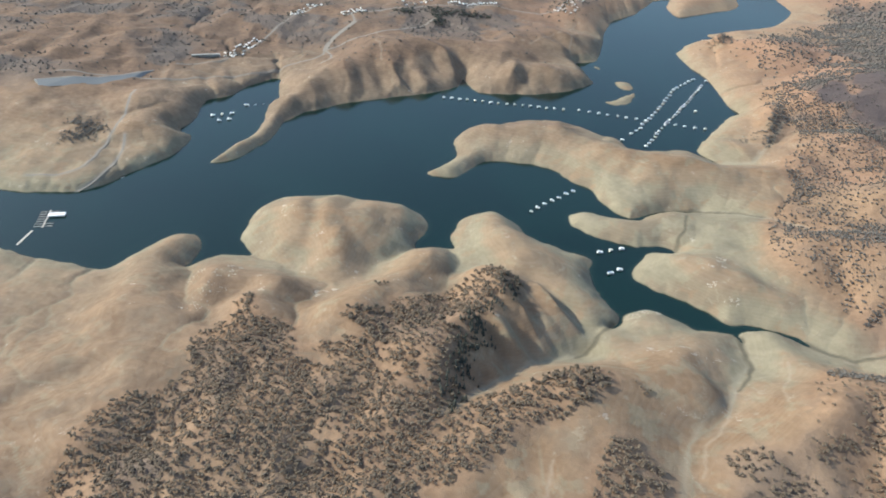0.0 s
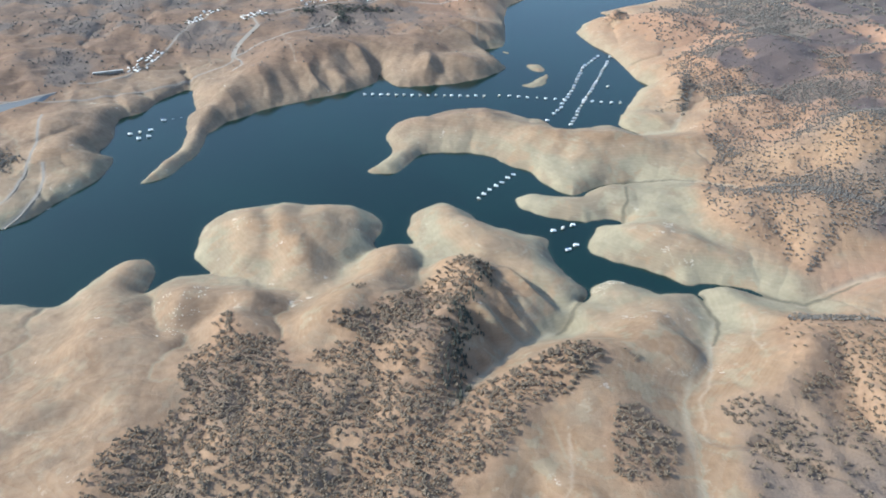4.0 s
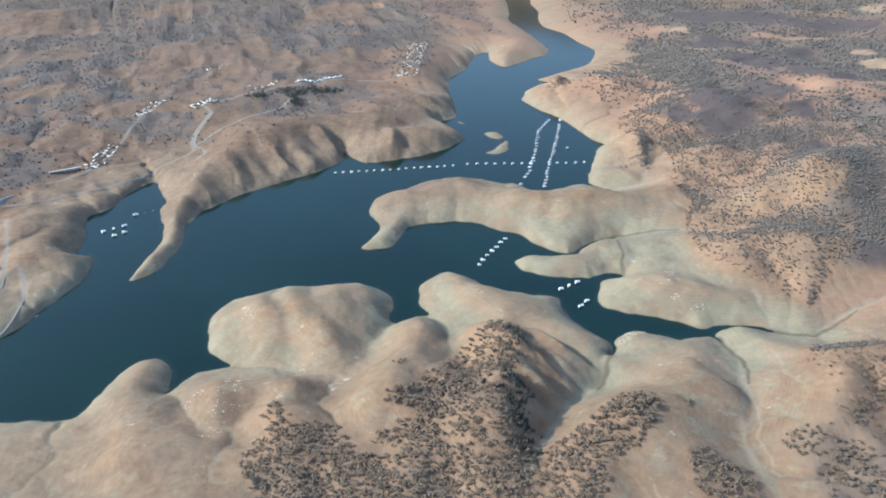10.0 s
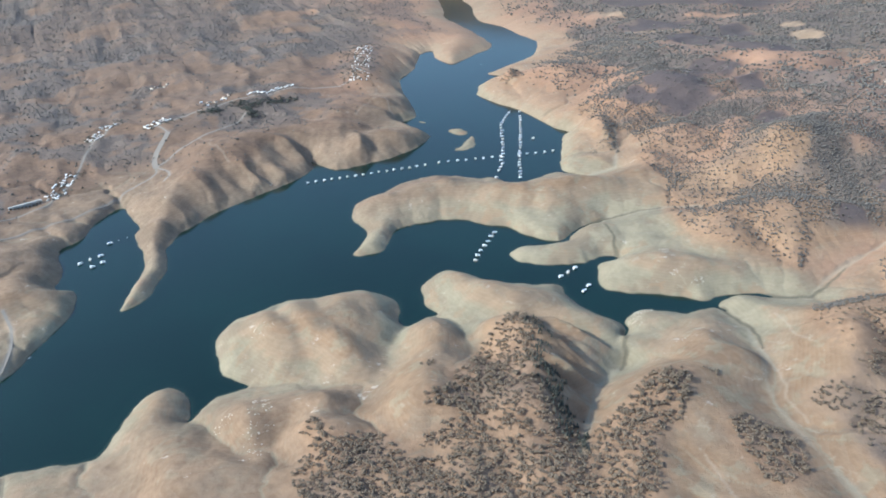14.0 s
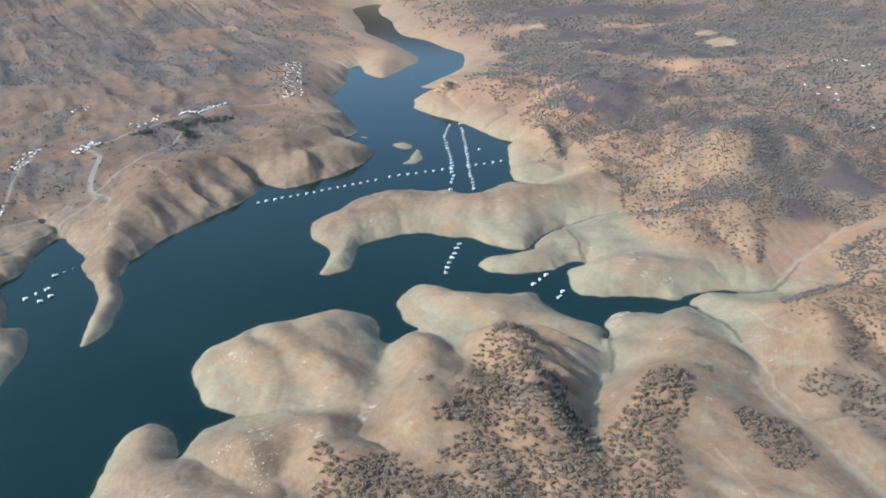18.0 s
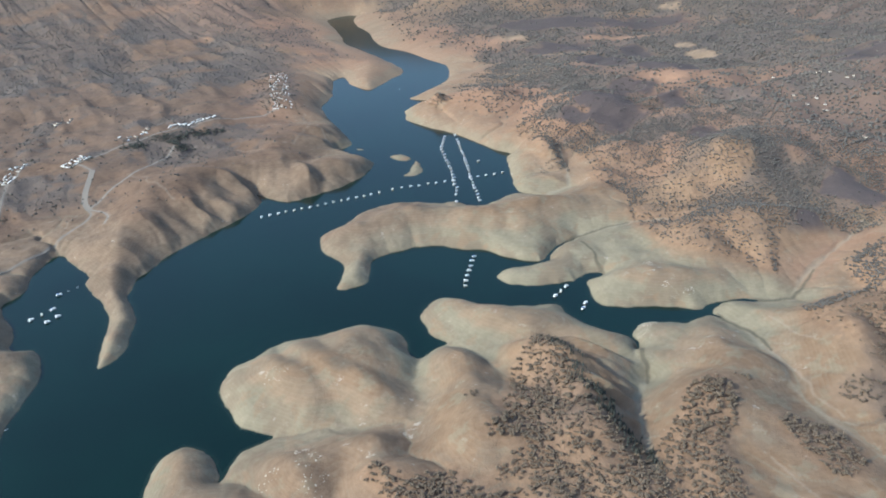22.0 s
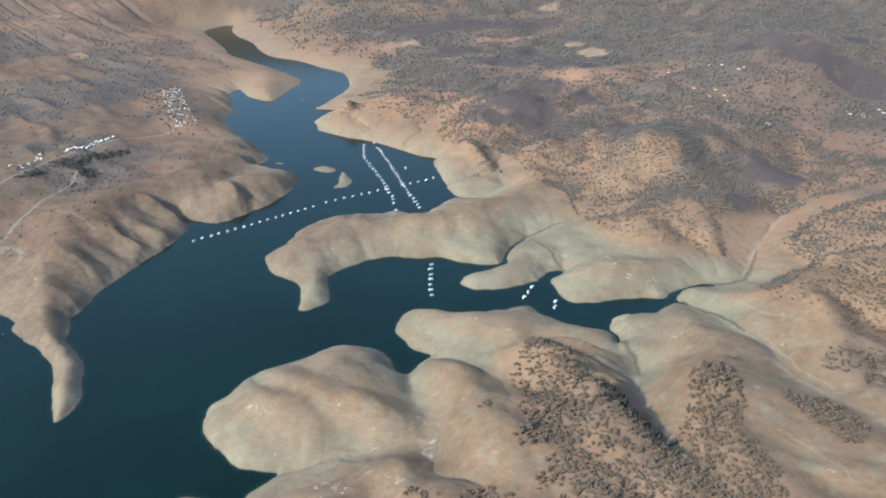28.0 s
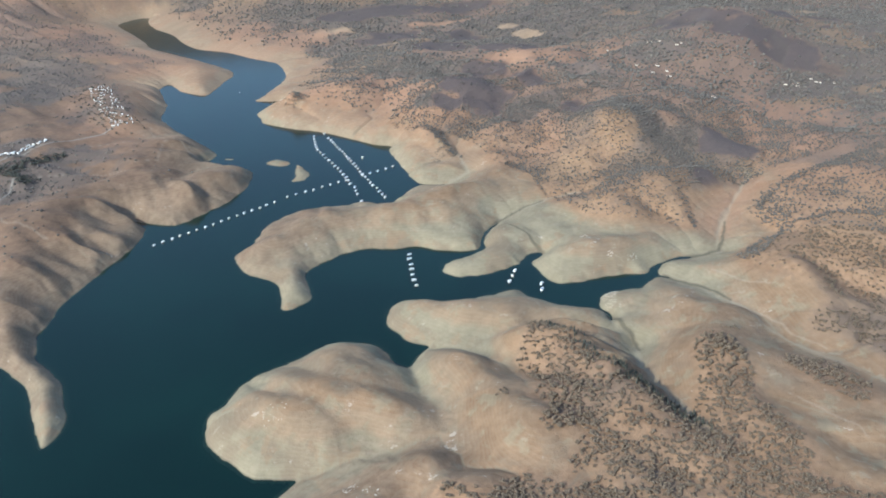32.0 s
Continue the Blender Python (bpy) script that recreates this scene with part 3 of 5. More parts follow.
# a broad gentle slope beside the main wash
for _ in range(120):
    WORN[1:-1] = (WORN[:-2] + 2 * WORN[1:-1] + WORN[2:]) / 4
    WORN[:, 1:-1] = (WORN[:, :-2] + 2 * WORN[:, 1:-1] + WORN[:, 2:]) / 4
ZZ += (WORN - ZZ) * smooth(DIST, 20, 70) * 0.75 * np.exp(-((XX - 270) / 130)**4 - ((YY - 850) / 190)**4)


# rain has cut branching gullies down every slope
def drained(z, wet):
    """The way water takes: cells from low to high, and the cell that each one drains to."""
    h, w = z.shape
    edge = np.zeros(z.shape, bool)
    edge[0], edge[-1], edge[:, 0], edge[:, -1] = True, True, True, True
    level, start = z.ravel().tolist(), np.flatnonzero((wet | edge).ravel()).tolist()
    down, done, rim = list(range(h * w)), bytearray(h * w), edge.ravel().tolist()
    steps = (-1, 1, -w, w, -w - 1, -w + 1, w - 1, w + 1)
    shelves = [[] for _ in range(6000)]
    for i in start:
        done[i] = 1
        shelves[max(0, min(5999, int((level[i] + 15) * 5)))].append(i)
    for k, shelf in enumerate(shelves):
        for i in shelf:
            if rim[i]:
                continue
            top = level[i] + 1e-4
            for o in steps:
                j = i + o
                if not done[j]:
                    done[j] = 1
                    down[j] = i
                    if level[j] < top:
                        level[j] = top
                    shelves[max(k, min(5999, int((level[j] + 15) * 5)))].append(j)
    full = np.array(level).reshape(h, w)
    px, py = np.gradient(GX), np.gradient(GY)
    best, to = np.zeros((h - 2, w - 2)), np.array(down).reshape(h, w)
    for o, (dj, di) in zip(steps, ((0, -1), (0, 1), (-1, 0), (1, 0), (-1, -1), (-1, 1), (1, -1), (1, 1))):
        run = np.hypot(dj * py[1:-1, None], di * px[None, 1:-1])
        fall = (full[1:-1, 1:-1] - full[1 + dj:h - 1 + dj, 1 + di:w - 1 + di]) / run
        steeper = (fall > best + 1e-3) & ~wet[1:-1, 1:-1]
        best = np.where(steeper, fall, best)
        to[1:-1, 1:-1] = np.where(steeper, np.arange(h * w).reshape(h, w)[1:-1, 1:-1] + o, to[1:-1, 1:-1])
    return np.argsort(full.ravel(), kind='stable').tolist(), to.ravel().tolist()


uneven = ZZ + 1.6 * (fractal(XX, YY, 26, 191, 3) - 0.5)
ORDER, DOWN = drained(uneven, DIST <= 0)
CELL = np.gradient(GX)[None, :] * np.gradient(GY)[:, None]
catch = CELL.ravel().tolist()
for i in reversed(ORDER):
    if DOWN[i] != i:
        catch[DOWN[i]] += catch[i]
CATCH = np.array(catch).reshape(XX.shape)
RUN = np.sqrt(CELL)
cutting = 0.036 * np.sqrt(np.maximum(CATCH - 250 - 3 * CELL, 0)) / RUN * (1 - 0.55 * smooth(RUN, 8, 40))
CARVED = ZZ.copy()
for _ in range(3):
    flat, bite = CARVED.ravel().tolist(), cutting.ravel().tolist()
    for i in ORDER:
        b, low = bite[i], flat[DOWN[i]]
        if b > 0 and flat[i] > low:
            flat[i] = (flat[i] + b * low) / (1 + b)
    CARVED = np.array(flat).reshape(XX.shape)
    for _ in range(2):
        CARVED[1:-1] += 0.5 * ((CARVED[:-2] + 2 * CARVED[1:-1] + CARVED[2:]) / 4 - CARVED[1:-1])
        CARVED[:, 1:-1] += 0.5 * ((CARVED[:, :-2] + 2 * CARVED[:, 1:-1] + CARVED[:, 2:]) / 4 - CARVED[:, 1:-1])
floor = np.zeros(XX.shape)
for wash in WASHES[1:]:
    r, _ = line_fields(XX, YY, wash)
    floor = np.maximum(floor, np.exp(-(r / 60)**2))
deepest = (1 - 0.93 * floor) * 9 + 11 * smooth(YY, 1650, 2000) + 8 * smooth(XX, 650, 900)
ZZ -= deepest * (1 - np.exp(-np.clip(ZZ - CARVED, 0, 60) / deepest)) * smooth(DIST, 3, 25)
STREAM = smooth(np.log(CATCH), 7.2, 10.5)
# sharp spurs that comb the shaded side of the main ridge: x, y, height
SPURS = [
    [(80, 1205, 3), (100, 1175, 13), (124, 1142, 14), (158, 1086, 4)],
    [(140, 1258, 3), (160, 1228, 11), (188, 1182, 12), (226, 1134, 3)],
    [(48, 1118, 3), (68, 1098, 12), (98, 1072, 13), (128, 1046, 3)],
    [(14, 1012, 3), (34, 1002, 11), (66, 996, 4)],
]
# rounded crests of the bare hills: x, y, height
CRESTS = [
    [(-198, 1565, 2), (-204, 1480, 11), (-212, 1400, 13), (-222, 1330, 7), (-238, 1270, 2)],
    [(-278, 1590, 2), (-284, 1530, 9), (-294, 1450, 10), (-304, 1380, 3)],
    [(-22, 1410, 2), (-34, 1370, 9), (-40, 1320, 11), (-62, 1250, 8), (-90, 1200, 2)],
    [(-306, 1240, 3), (-292, 1195, 10), (-298, 1140, 6)],
    [(-425, 1280, 3), (-418, 1215, 9), (-430, 1140, 4)],
    [(110, 1500, 3), (120, 1430, 7), (150, 1370, 5)],
    [(520, 1290, 3), (500, 1330, 6), (470, 1390, 4)],
]
for crest in CRESTS:
    r, (rise,) = line_fields(XX + 14 * (fractal(XX, YY, 60, 241, 2) - 0.5), YY, crest)
    ZZ += rise * (np.sqrt(np.clip(1 - r / 72, 0, 1)**2 + 0.01) - 0.1 - 0.3 * np.exp(-((r - 74) / 26)**2)) * smooth(DIST, 4, 40)
NORTH_SPURS = [
    [(-200, 2410, 3), (-186, 2345, 20), (-166, 2294, 22), (-152, 2246, 5)],
    [(-152, 2364, 6), (-105, 2318, 18), (-62, 2280, 4)],
    [(-125, 2508, 4), (-41, 2474, 16), (-24, 2448, 22), (0, 2390, 14), (8, 2342, 4)],
    [(195, 2410, 6), (172, 2345, 18), (150, 2304, 5)],
    [(290, 2620, 5), (350, 2600, 16), (440, 2598, 4)],
    [(330, 2700, 5), (385, 2660, 13), (410, 2630, 4)],
    [(250, 2400, 5), (300, 2370, 14), (370, 2362, 4)],
]
FAR_SPURS = [
    [(-330, 2330, 4), (-310, 2270, 11), (-290, 2200, 4)],
    [(-420, 2230, 4), (-395, 2170, 9), (-370, 2110, 4)],
    [(850, 2140, 4), (850, 2060, 11), (822, 1990, 10), (798, 1930, 3)],
    [(905, 2720, 8), (880, 2690, 20), (850, 2660, 6)],
]
for spur in NORTH_SPURS + FAR_SPURS:
    r, (rise,) = line_fields(XX + 9 * (fractal(XX, YY, 40, 251, 2) - 0.5), YY + 9 * (fractal(XX, YY, 40, 253, 2) - 0.5), spur)
    ZZ += rise * (np.clip(1 - r / 44, 0, 1)**1.3 - 0.3 * np.exp(-((r - 46) / 18)**2)) * smooth(DIST, 2, 20)
for spur in SPURS:
    r, (rise,) = line_fields(XX + 5 * (fractal(XX, YY, 25, 231, 2) - 0.5), YY + 5 * (fractal(XX, YY, 25, 233, 2) - 0.5), spur)
    ZZ += 1.35 * rise * (np.clip(1 - r / 26, 0, 1)**1.3 - 0.35 * np.exp(-((r - 28) / 12)**2))


def grid_value(field, x, y):
    """The field between the grid's lines."""
    i = np.clip(np.searchsorted(GX, x) - 1, 0, len(GX) - 2)
    j = np.clip(np.searchsorted(GY, y) - 1, 0, len(GY) - 2)
    u, v = (x - GX[i]) / (GX[i + 1] - GX[i]), (y - GY[j]) / (GY[j + 1] - GY[j])
    return (field[j, i] * (1 - u) + field[j, i + 1] * u) * (1 - v) + (field[j + 1, i] * (1 - u) + field[j + 1, i + 1] * u) * v


def mesh_object(name, verts, faces, material, shade=False):
    """A mesh from arrays: vertices, and faces of one size."""
    me = bpy.data.meshes.new(name)
    n, k = len(faces), len(faces[0])
    me.vertices.add(len(verts))
    me.vertices.foreach_set("co", np.asarray(verts, np.float32).ravel())
    me.loops.add(n * k)
    me.loops.foreach_set("vertex_index", np.asarray(faces, np.int32).ravel())
    me.polygons.add(n)
    me.polygons.foreach_set("loop_start", np.arange(n, dtype=np.int32) * k)
    me.polygons.foreach_set("loop_total", np.full(n, k, np.int32))
    me.polygons.foreach_set("use_smooth", np.full(n, shade))
    me.materials.append(material)
    me.update(calc_edges=True)
    me.validate()
    return new(name, me)


def grid_faces(w, h):
    i = (np.arange(h - 1)[:, None] * w + np.arange(w - 1)[None]).ravel()
    return np.stack([i, i + 1, i + w + 1, i + w], 1)


def field(ob, name, values):
    ob.data.attributes.new(name, 'FLOAT', 'POINT').data.foreach_set("value", np.asarray(values, np.float32).ravel())


ROAD = np.zeros(XX.shape)
for line in ROADS:
    r, _ = line_fields(XX, YY, line)
    ROAD = np.maximum(ROAD, 1 - smooth(r, 3, 9))
WASH = np.zeros(XX.shape)
for line in WASHES:
    r, _ = line_fields(XX, YY, line)
    WASH = np.maximum(WASH, 1 - smooth(r + 14 * (fractal(XX, YY, 60, 81, 3) - 0.5), 1, 9))
# wet creek beds, dark against the pale silt, and worn tracks
CREEKS = [
    [(214, 1090, 1.6), (230, 1104, 3), (250, 1128, 4.5), (276, 1164, 6), (292, 1188, 7)],
    [(510, 1160, 6), (507, 1120, 4.5), (503, 1080, 4), (486, 1045, 3), (455, 1005, 1.6)],
    [(622, 1156, 8), (654, 1128, 6), (690, 1108, 5), (740, 1118, 3.5), (810, 1140, 2)],
    [(455, 1437, 5), (490, 1500, 3), (510, 1560, 3)],
    [(440, 1592, 5), (500, 1612, 4), (560, 1614, 4), (610, 1602, 3), (680, 1570, 2)],
]
CREEK = np.zeros(XX.shape)
for line in CREEKS:
    r, (half,) = line_fields(XX + 9 * (fractal(XX, YY, 30, 201, 2) - 0.5), YY + 9 * (fractal(XX, YY, 30, 203, 2) - 0.5), line)
    CREEK = np.maximum(CREEK, 1 - smooth(r, 0.5 * half, half + 2.5))
TRACKS = [
    [(145, 794), (123, 740), (100, 690)],
    [(447, 1002), (430, 950), (400, 905), (362, 860), (340, 800)],
    [(503, 953), (520, 990), (548, 1040), (560, 1080)],
    [(-220, 2360), (-225, 2420), (-240, 2480), (-232, 2560), (-260, 2649)],
    [(438, 2902), (400, 2830), (420, 2760), (389, 2694), (330, 2680), (242, 2581), (180, 2600)],
    [(389, 2694), (380, 2640), (372, 2590)],
    [(216, 2888), (330, 2790), (389, 2694)],
    [(-22, 2772), (60, 2700), (146, 2582)],
    [(-434, 2506), (-470, 2470), (-497, 2425)],
]
TRACK = np.zeros(XX.shape)
for line in TRACKS:
    r, _ = line_fields(XX + 16 * (fractal(XX, YY, 50, 207, 2) - 0.5), YY + 16 * (fractal(XX, YY, 50, 209, 2) - 0.5), line)
    TRACK = np.maximum(TRACK, 1 - smooth(r, 0.5, 4.0))
WOODS = fractal(XX, YY, 420, 91, 5, 0.6)
GROVE = np.full(XX.shape, 1e6)
for loop in GROVES_HOME + GROVES_SPUR + GROVES_EAST:
    GROVE = np.minimum(GROVE, loop_distance(XX, YY, rounded(loop)))
NEAR = (1 - smooth(YY, 1750, 1950)) * (1 - smooth(XX, 900, 1100))
UPLAND = NEAR * (1 - smooth(GROVE, -8, 26)) + (1 - NEAR) * np.maximum(smooth(ZZ + 26 * (fractal(XX, YY, 90, 95, 3) - 0.5), 50, 70), smooth(XX - 0.1 * np.abs(YY - 1500), 1000, 1150) * (1 - smooth(YY, 2300, 2600)))
UPLAND = np.maximum(UPLAND, smooth(YY, 1950, 2150) * smooth(DIST + 120 * (fractal(XX, YY, 120, 97, 3) - 0.5), 90, 230))
RED = smooth(fractal(XX, YY, 500, 101, 4), 0.50, 0.66) * smooth(XX + 0.1 * YY, 700, 1500)
r, _ = line_fields(XX, YY, [(780, 1150), (900, 1160), (1010, 1140)])
RED = np.maximum(RED, 0.6 * smooth(YY, 2600, 3000) * (1 - smooth(DIST, 150, 450)))
RED = np.maximum(RED, 0.9 * np.exp(-(r / 55)**2))
SCRUBBY = smooth(WOODS + 0.10 * smooth(XX, 800, 1300) - 0.11 * (1 - smooth(XX, 0, 600)) * smooth(YY, 2200, 2600), 0.46, 0.56) * smooth(DIST, 150, 700) * (1 - 0.6 * RED) * UPLAND
SCRUBBY = np.clip(SCRUBBY + 0.30 * smooth(XX, 1000, 1500) * UPLAND + 0.15 * (1 - smooth(GROVE, -25, 0)) * NEAR * smooth(fractal(XX, YY, 75, 121, 3), 0.36, 0.62), 0, 1)
SCRUBBY = np.maximum(SCRUBBY, (0.62 + 0.3 * smooth(XX, 900, 1500)) * smooth(np.hypot(XX + 500, YY - 300), 2700, 3300) * smooth(fractal(XX, YY, 380, 167, 4), 0.32, 0.46))
ragged = fractal(XX, YY, 90, 161, 4) - 0.5


def ovals(rows, turn):
    """Ragged oval patches: x, y, half across, half along."""
    c, n, out = math.cos(radians(turn)), math.sin(radians(turn)), np.zeros(XX.shape)
    for x, y, a, b in rows:
        q = np.hypot(((XX - x) * c - (YY - y) * n) / a, ((XX - x) * n + (YY - y) * c) / b) + 1.5 * ragged
        out = np.maximum(out, 1 - smooth(q, 0.8, 1.15))
    return out


SCRUBBY = np.maximum(SCRUBBY, 0.85 * ovals([(-298, 3791, 160, 330), (-711, 3119, 116, 170), (-874, 2983, 80, 200), (-503, 3241, 75, 110), (-454, 4272, 95, 154), (42, 4163, 111, 192), (-872, 2433, 54, 106), (-436, 2719, 52, 84), (-850, 4129, 300, 70), (-1037, 4003, 144, 99), (-257, 2798, 65, 130), (-204, 3021, 70, 84), (470, 3190, 120, 190)], -5))
drift = fractal(0.8 * XX + 0.3 * YY, YY - 0.25 * XX, 190, 221, 5, 0.6)
HINTER = (1 - smooth(YY, 3700, 4200)) * (1 - smooth(XX, 850, 1150)) * smooth(YY, 2350, 2650) * smooth(DIST, 120, 330)
SCRUBBY = SCRUBBY * (1 - 0.75 * HINTER * (1 - smooth(drift, 0.45, 0.53))) + 0.8 * HINTER * smooth(drift, 0.49, 0.56) * (1 - SCRUBBY)
SCRUBBY = np.maximum(SCRUBBY, ovals([(1372, 2537, 155, 120), (1136, 1950, 180, 99), (1501, 3134, 103, 130), (1280, 2335, 60, 60), (1024, 2208, 76, 84), (1505, 1896, 70, 217), (1196, 1616, 60, 121)], 33))
ragged *= 110
# a wooded valley across the eastern hills
r, _ = line_fields(XX, YY, [(900, 2010), (1049, 1951), (1207, 1887), (1243, 1742), (1160, 1543), (1059, 1373), (910, 1225), (985, 1150), (1060, 1180)])
VALLEY = 1 - smooth(r + 0.6 * ragged, 25, 70)
SCRUBBY = np.maximum(SCRUBBY, VALLEY)
# old burns and cleared fields
ragged /= 110
BURNT = np.maximum(ovals([(1219, 2133, 120, 190), (1443, 2240, 90, 105), (1027, 2139, 45, 85), (1765, 2972, 146, 120), (1683, 2630, 112, 120), (1961, 2711, 90, 120), (1723, 2408, 65, 95), (1773, 2277, 60, 85), (1391, 2057, 55, 100), (1220, 1748, 55, 80), (2107, 3374, 316, 150), (2432, 3118, 242, 150)], 33), ovals([(1177, 1283, 80, 110), (935, 1235, 40, 45), (2235, 1837, 150, 170), (2198, 1575, 140, 160), (2742, 1659, 240, 280), (2153, 1356, 120, 140)], 45))
CLEARED = np.maximum(ovals([(1730, 3290, 84, 70), (2095, 2974, 137, 30), (1681, 2869, 119, 15), (2197, 2647, 47, 30), (2126, 2488, 60, 70), (2787, 3217, 63, 70), (1585, 2189, 53, 90)], 33), ovals([(-1100, 4350, 330, 120), (2281, 1762, 40, 30), (3027, 1535, 70, 45)], 0))
ragged *= 110
for x, y, r in ((1849, 1640, 130), (1800, 1834, 90), (1288, 1229, 60), (791, 1133, 50), (869, 1138, 50), (1987, 1452, 110)):
    RED = np.maximum(RED, 0.9 * (1 - smooth(np.hypot(XX - x, YY - y) + ragged, 0.4 * r, r)))
SCRUBBY *= (1 - BURNT) * (1 - CLEARED)
ground = mesh_object("ground", np.stack([XX, YY, ZZ], -1).reshape(-1, 3), grid_faces(len(GX), len(GY)), GROUND, True)
for name, values in (("road", ROAD), ("wash", WASH), ("red", RED), ("scrub", SCRUBBY), ("upland", UPLAND), ("burnt", BURNT), ("cleared", CLEARED), ("stream", STREAM), ("creek", CREEK), ("track", TRACK)):
    field(ground, name, values)
tagged(ground, "dry brown hills with pale bare drawdown banks around a lake", "ground", kind="structure")

WX = graded(-1500, -900, 900, 2300, 8.0, 1.04)
WY = graded(900, 1000, 2600, 5400, 8.0, 1.04)
AX, AY = np.meshgrid(WX, WY)
water = mesh_object("water", np.stack([AX, AY, AX * 0], -1).reshape(-1, 3), grid_faces(len(WX), len(WY)), WATER, True)
field(water, "shallow", 0.3 * (1 - smooth(-grid_value(DIST, AX, AY), 0, 9)))
tagged(water, "calm dark teal lake water with greenish shallows", "water", kind="structure")


# ---- trees ----
def clump(rng, n, spread, size, flat=0.75):
    """Leaf clumps round a crown: each a rough twenty-sided lump."""
    t = (1 + 5**0.5) / 2
    ico = np.array([(-1, t, 0), (1, t, 0), (-1, -t, 0), (1, -t, 0), (0, -1, t), (0, 1, t), (0, -1, -t), (0, 1, -t), (t, 0, -1), (t, 0, 1), (-t, 0, -1), (-t, 0, 1)]) / 1.9
    fc = np.array([(0, 11, 5), (0, 5, 1), (0, 1, 7), (0, 7, 10), (0, 10, 11), (1, 5, 9), (5, 11, 4), (11, 10, 2), (10, 7, 6), (7, 1, 8),
                   (3, 9, 4), (3, 4, 2), (3, 2, 6), (3, 6, 8), (3, 8, 9), (4, 9, 5), (2, 4, 11), (6, 2, 10), (8, 6, 7), (9, 8, 1)])
    vs, fs = [], []
    for k in range(n):
        a, r = rng.uniform(0, 6.283), spread * math.sqrt(rng.uniform(0, 1))
        c = np.array([math.cos(a) * r, math.sin(a) * r, rng.uniform(-0.5, 0.6) * spread * flat + 0.25 * (spread - r)])
        s = size * rng.uniform(0.7, 1.25)
        vs.append(ico * s * rng.uniform(0.72, 1.3, (12, 1)) * (1, 1, flat) + c)
        fs.append(fc + 12 * k)
    return np.concatenate(vs), np.concatenate(fs)


def scatter(name, material, spots, templates, label, category):
    """One joined sheet of many plants. spots: x, y, size, turn."""
    vs, fs, base = [], [], 0
    x, y, s, a = np.array(spots).T
    z = grid_value(ZZ, x, y)
    for k in range(len(x)):
        v, f = templates[k % len(templates)]
        c, sn = math.cos(a[k]) * s[k], math.sin(a[k]) * s[k]
        vs.append(np.stack([v[:, 0] * c - v[:, 1] * sn + x[k], v[:, 0] * sn + v[:, 1] * c + y[k], v[:, 2] * s[k] + z[k]], 1))
        fs.append(f + base)
        base += len(v)
    ob = mesh_object(name, np.concatenate(vs), np.concatenate(fs), material)
    return tagged(ob, label, category, kind="stuff")


def lifted(t, up):
    return t[0] + (0, 0, up), t[1]


rng = np.random.default_rng(7)
CROWNS = [lifted(clump(rng, 8, 0.82, 0.37, 0.62), 0.8) for _ in range(16)]
HILL_CROWNS = [lifted(clump(rng, 2, 0.55, 0.62, 0.75), 0.7) for _ in range(12)]
BUSHES = [lifted(clump(rng, 1, 0.2, 0.9, 0.8), 0.4) for _ in range(16)]


def conifer(rng):
    """A tapering pine: whorls of rough lumps, narrower towards the top."""
    vs, fs, base = [], [], 0
    for k in range(6):
        wide = 0.62 * (1 - k / 6.6)
        v, f = clump(rng, 3 if k < 4 else 1, 0.75 * wide, 0.62 * wide + 0.06, 0.7)
        vs.append(v + (rng.uniform(-0.05, 0.05), rng.uniform(-0.05, 0.05), 0.55 + 0.5 * k))
        fs.append(f + base)
        base += len(v)
    return np.concatenate(vs), np.concatenate(fs)


PINES = [conifer(rng) for _ in range(8)]


def spots_where(count, lo, hi, density, size):
    """Random spots thinned by density(x, y, z, d)."""
    step = math.sqrt((hi[0] - lo[0]) * (hi[1] - lo[1]) / count)
    x, y = (c.ravel() for c in np.meshgrid(np.arange(lo[0], hi[0], step), np.arange(lo[1], hi[1], step)))
    x, y, count = x + rng.uniform(-0.6, 0.6, len(x)) * step, y + rng.uniform(-0.6, 0.6, len(x)) * step, len(x)
    z, d = grid_value(ZZ, x, y), grid_value(DIST, x, y)
    keep = rng.uniform(0, 1, count) < density(x, y, z, d)
    x, y = x[keep], y[keep]
    return np.stack([x, y, rng.uniform(*size, len(x)), rng.uniform(0, 6.283, len(x))], 1)


def near_woods(x, y, z, d):
    g = grid_value(GROVE, x, y)
    n = fractal(x, y, 75, 121, 3)
    edge = (1 - smooth(g + 18 * (n - 0.5), -6, 6)) * (1 - 0.25 * smooth(x, 150, 190) * (1 - smooth(y, 850, 890)))
    return edge * (0.54 + 0.3 * smooth(x, 20, 80) + (0.46 - 0.3 * smooth(x, 20, 80)) * smooth(0.6 * n + 0.4 * fractal(x, y, 30, 127, 2), 0.40, 0.56))


def hill_woods(x, y, z, d):
    open_land = 1 - np.maximum(0.9 * grid_value(BURNT, x, y), 0.85 * grid_value(CLEARED, x, y))
    bare = (1 - smooth(x, 850, 1150)) * smooth(y, 2350, 2650) * (1 - smooth(grid_value(SCRUBBY, x, y), 0.1, 0.6))
    open_land = open_land * (1 - 0.75 * bare)
    open_land = open_land * (0.35 + 1.1 * smooth(fractal(x, y, 60, 133, 3), 0.42, 0.6))
    return grid_value(UPLAND, x, y) * (0.18 + 0.10 * smooth(x, 700, 1300) + 0.72 * grid_value(SCRUBBY, x, y)) * open_land


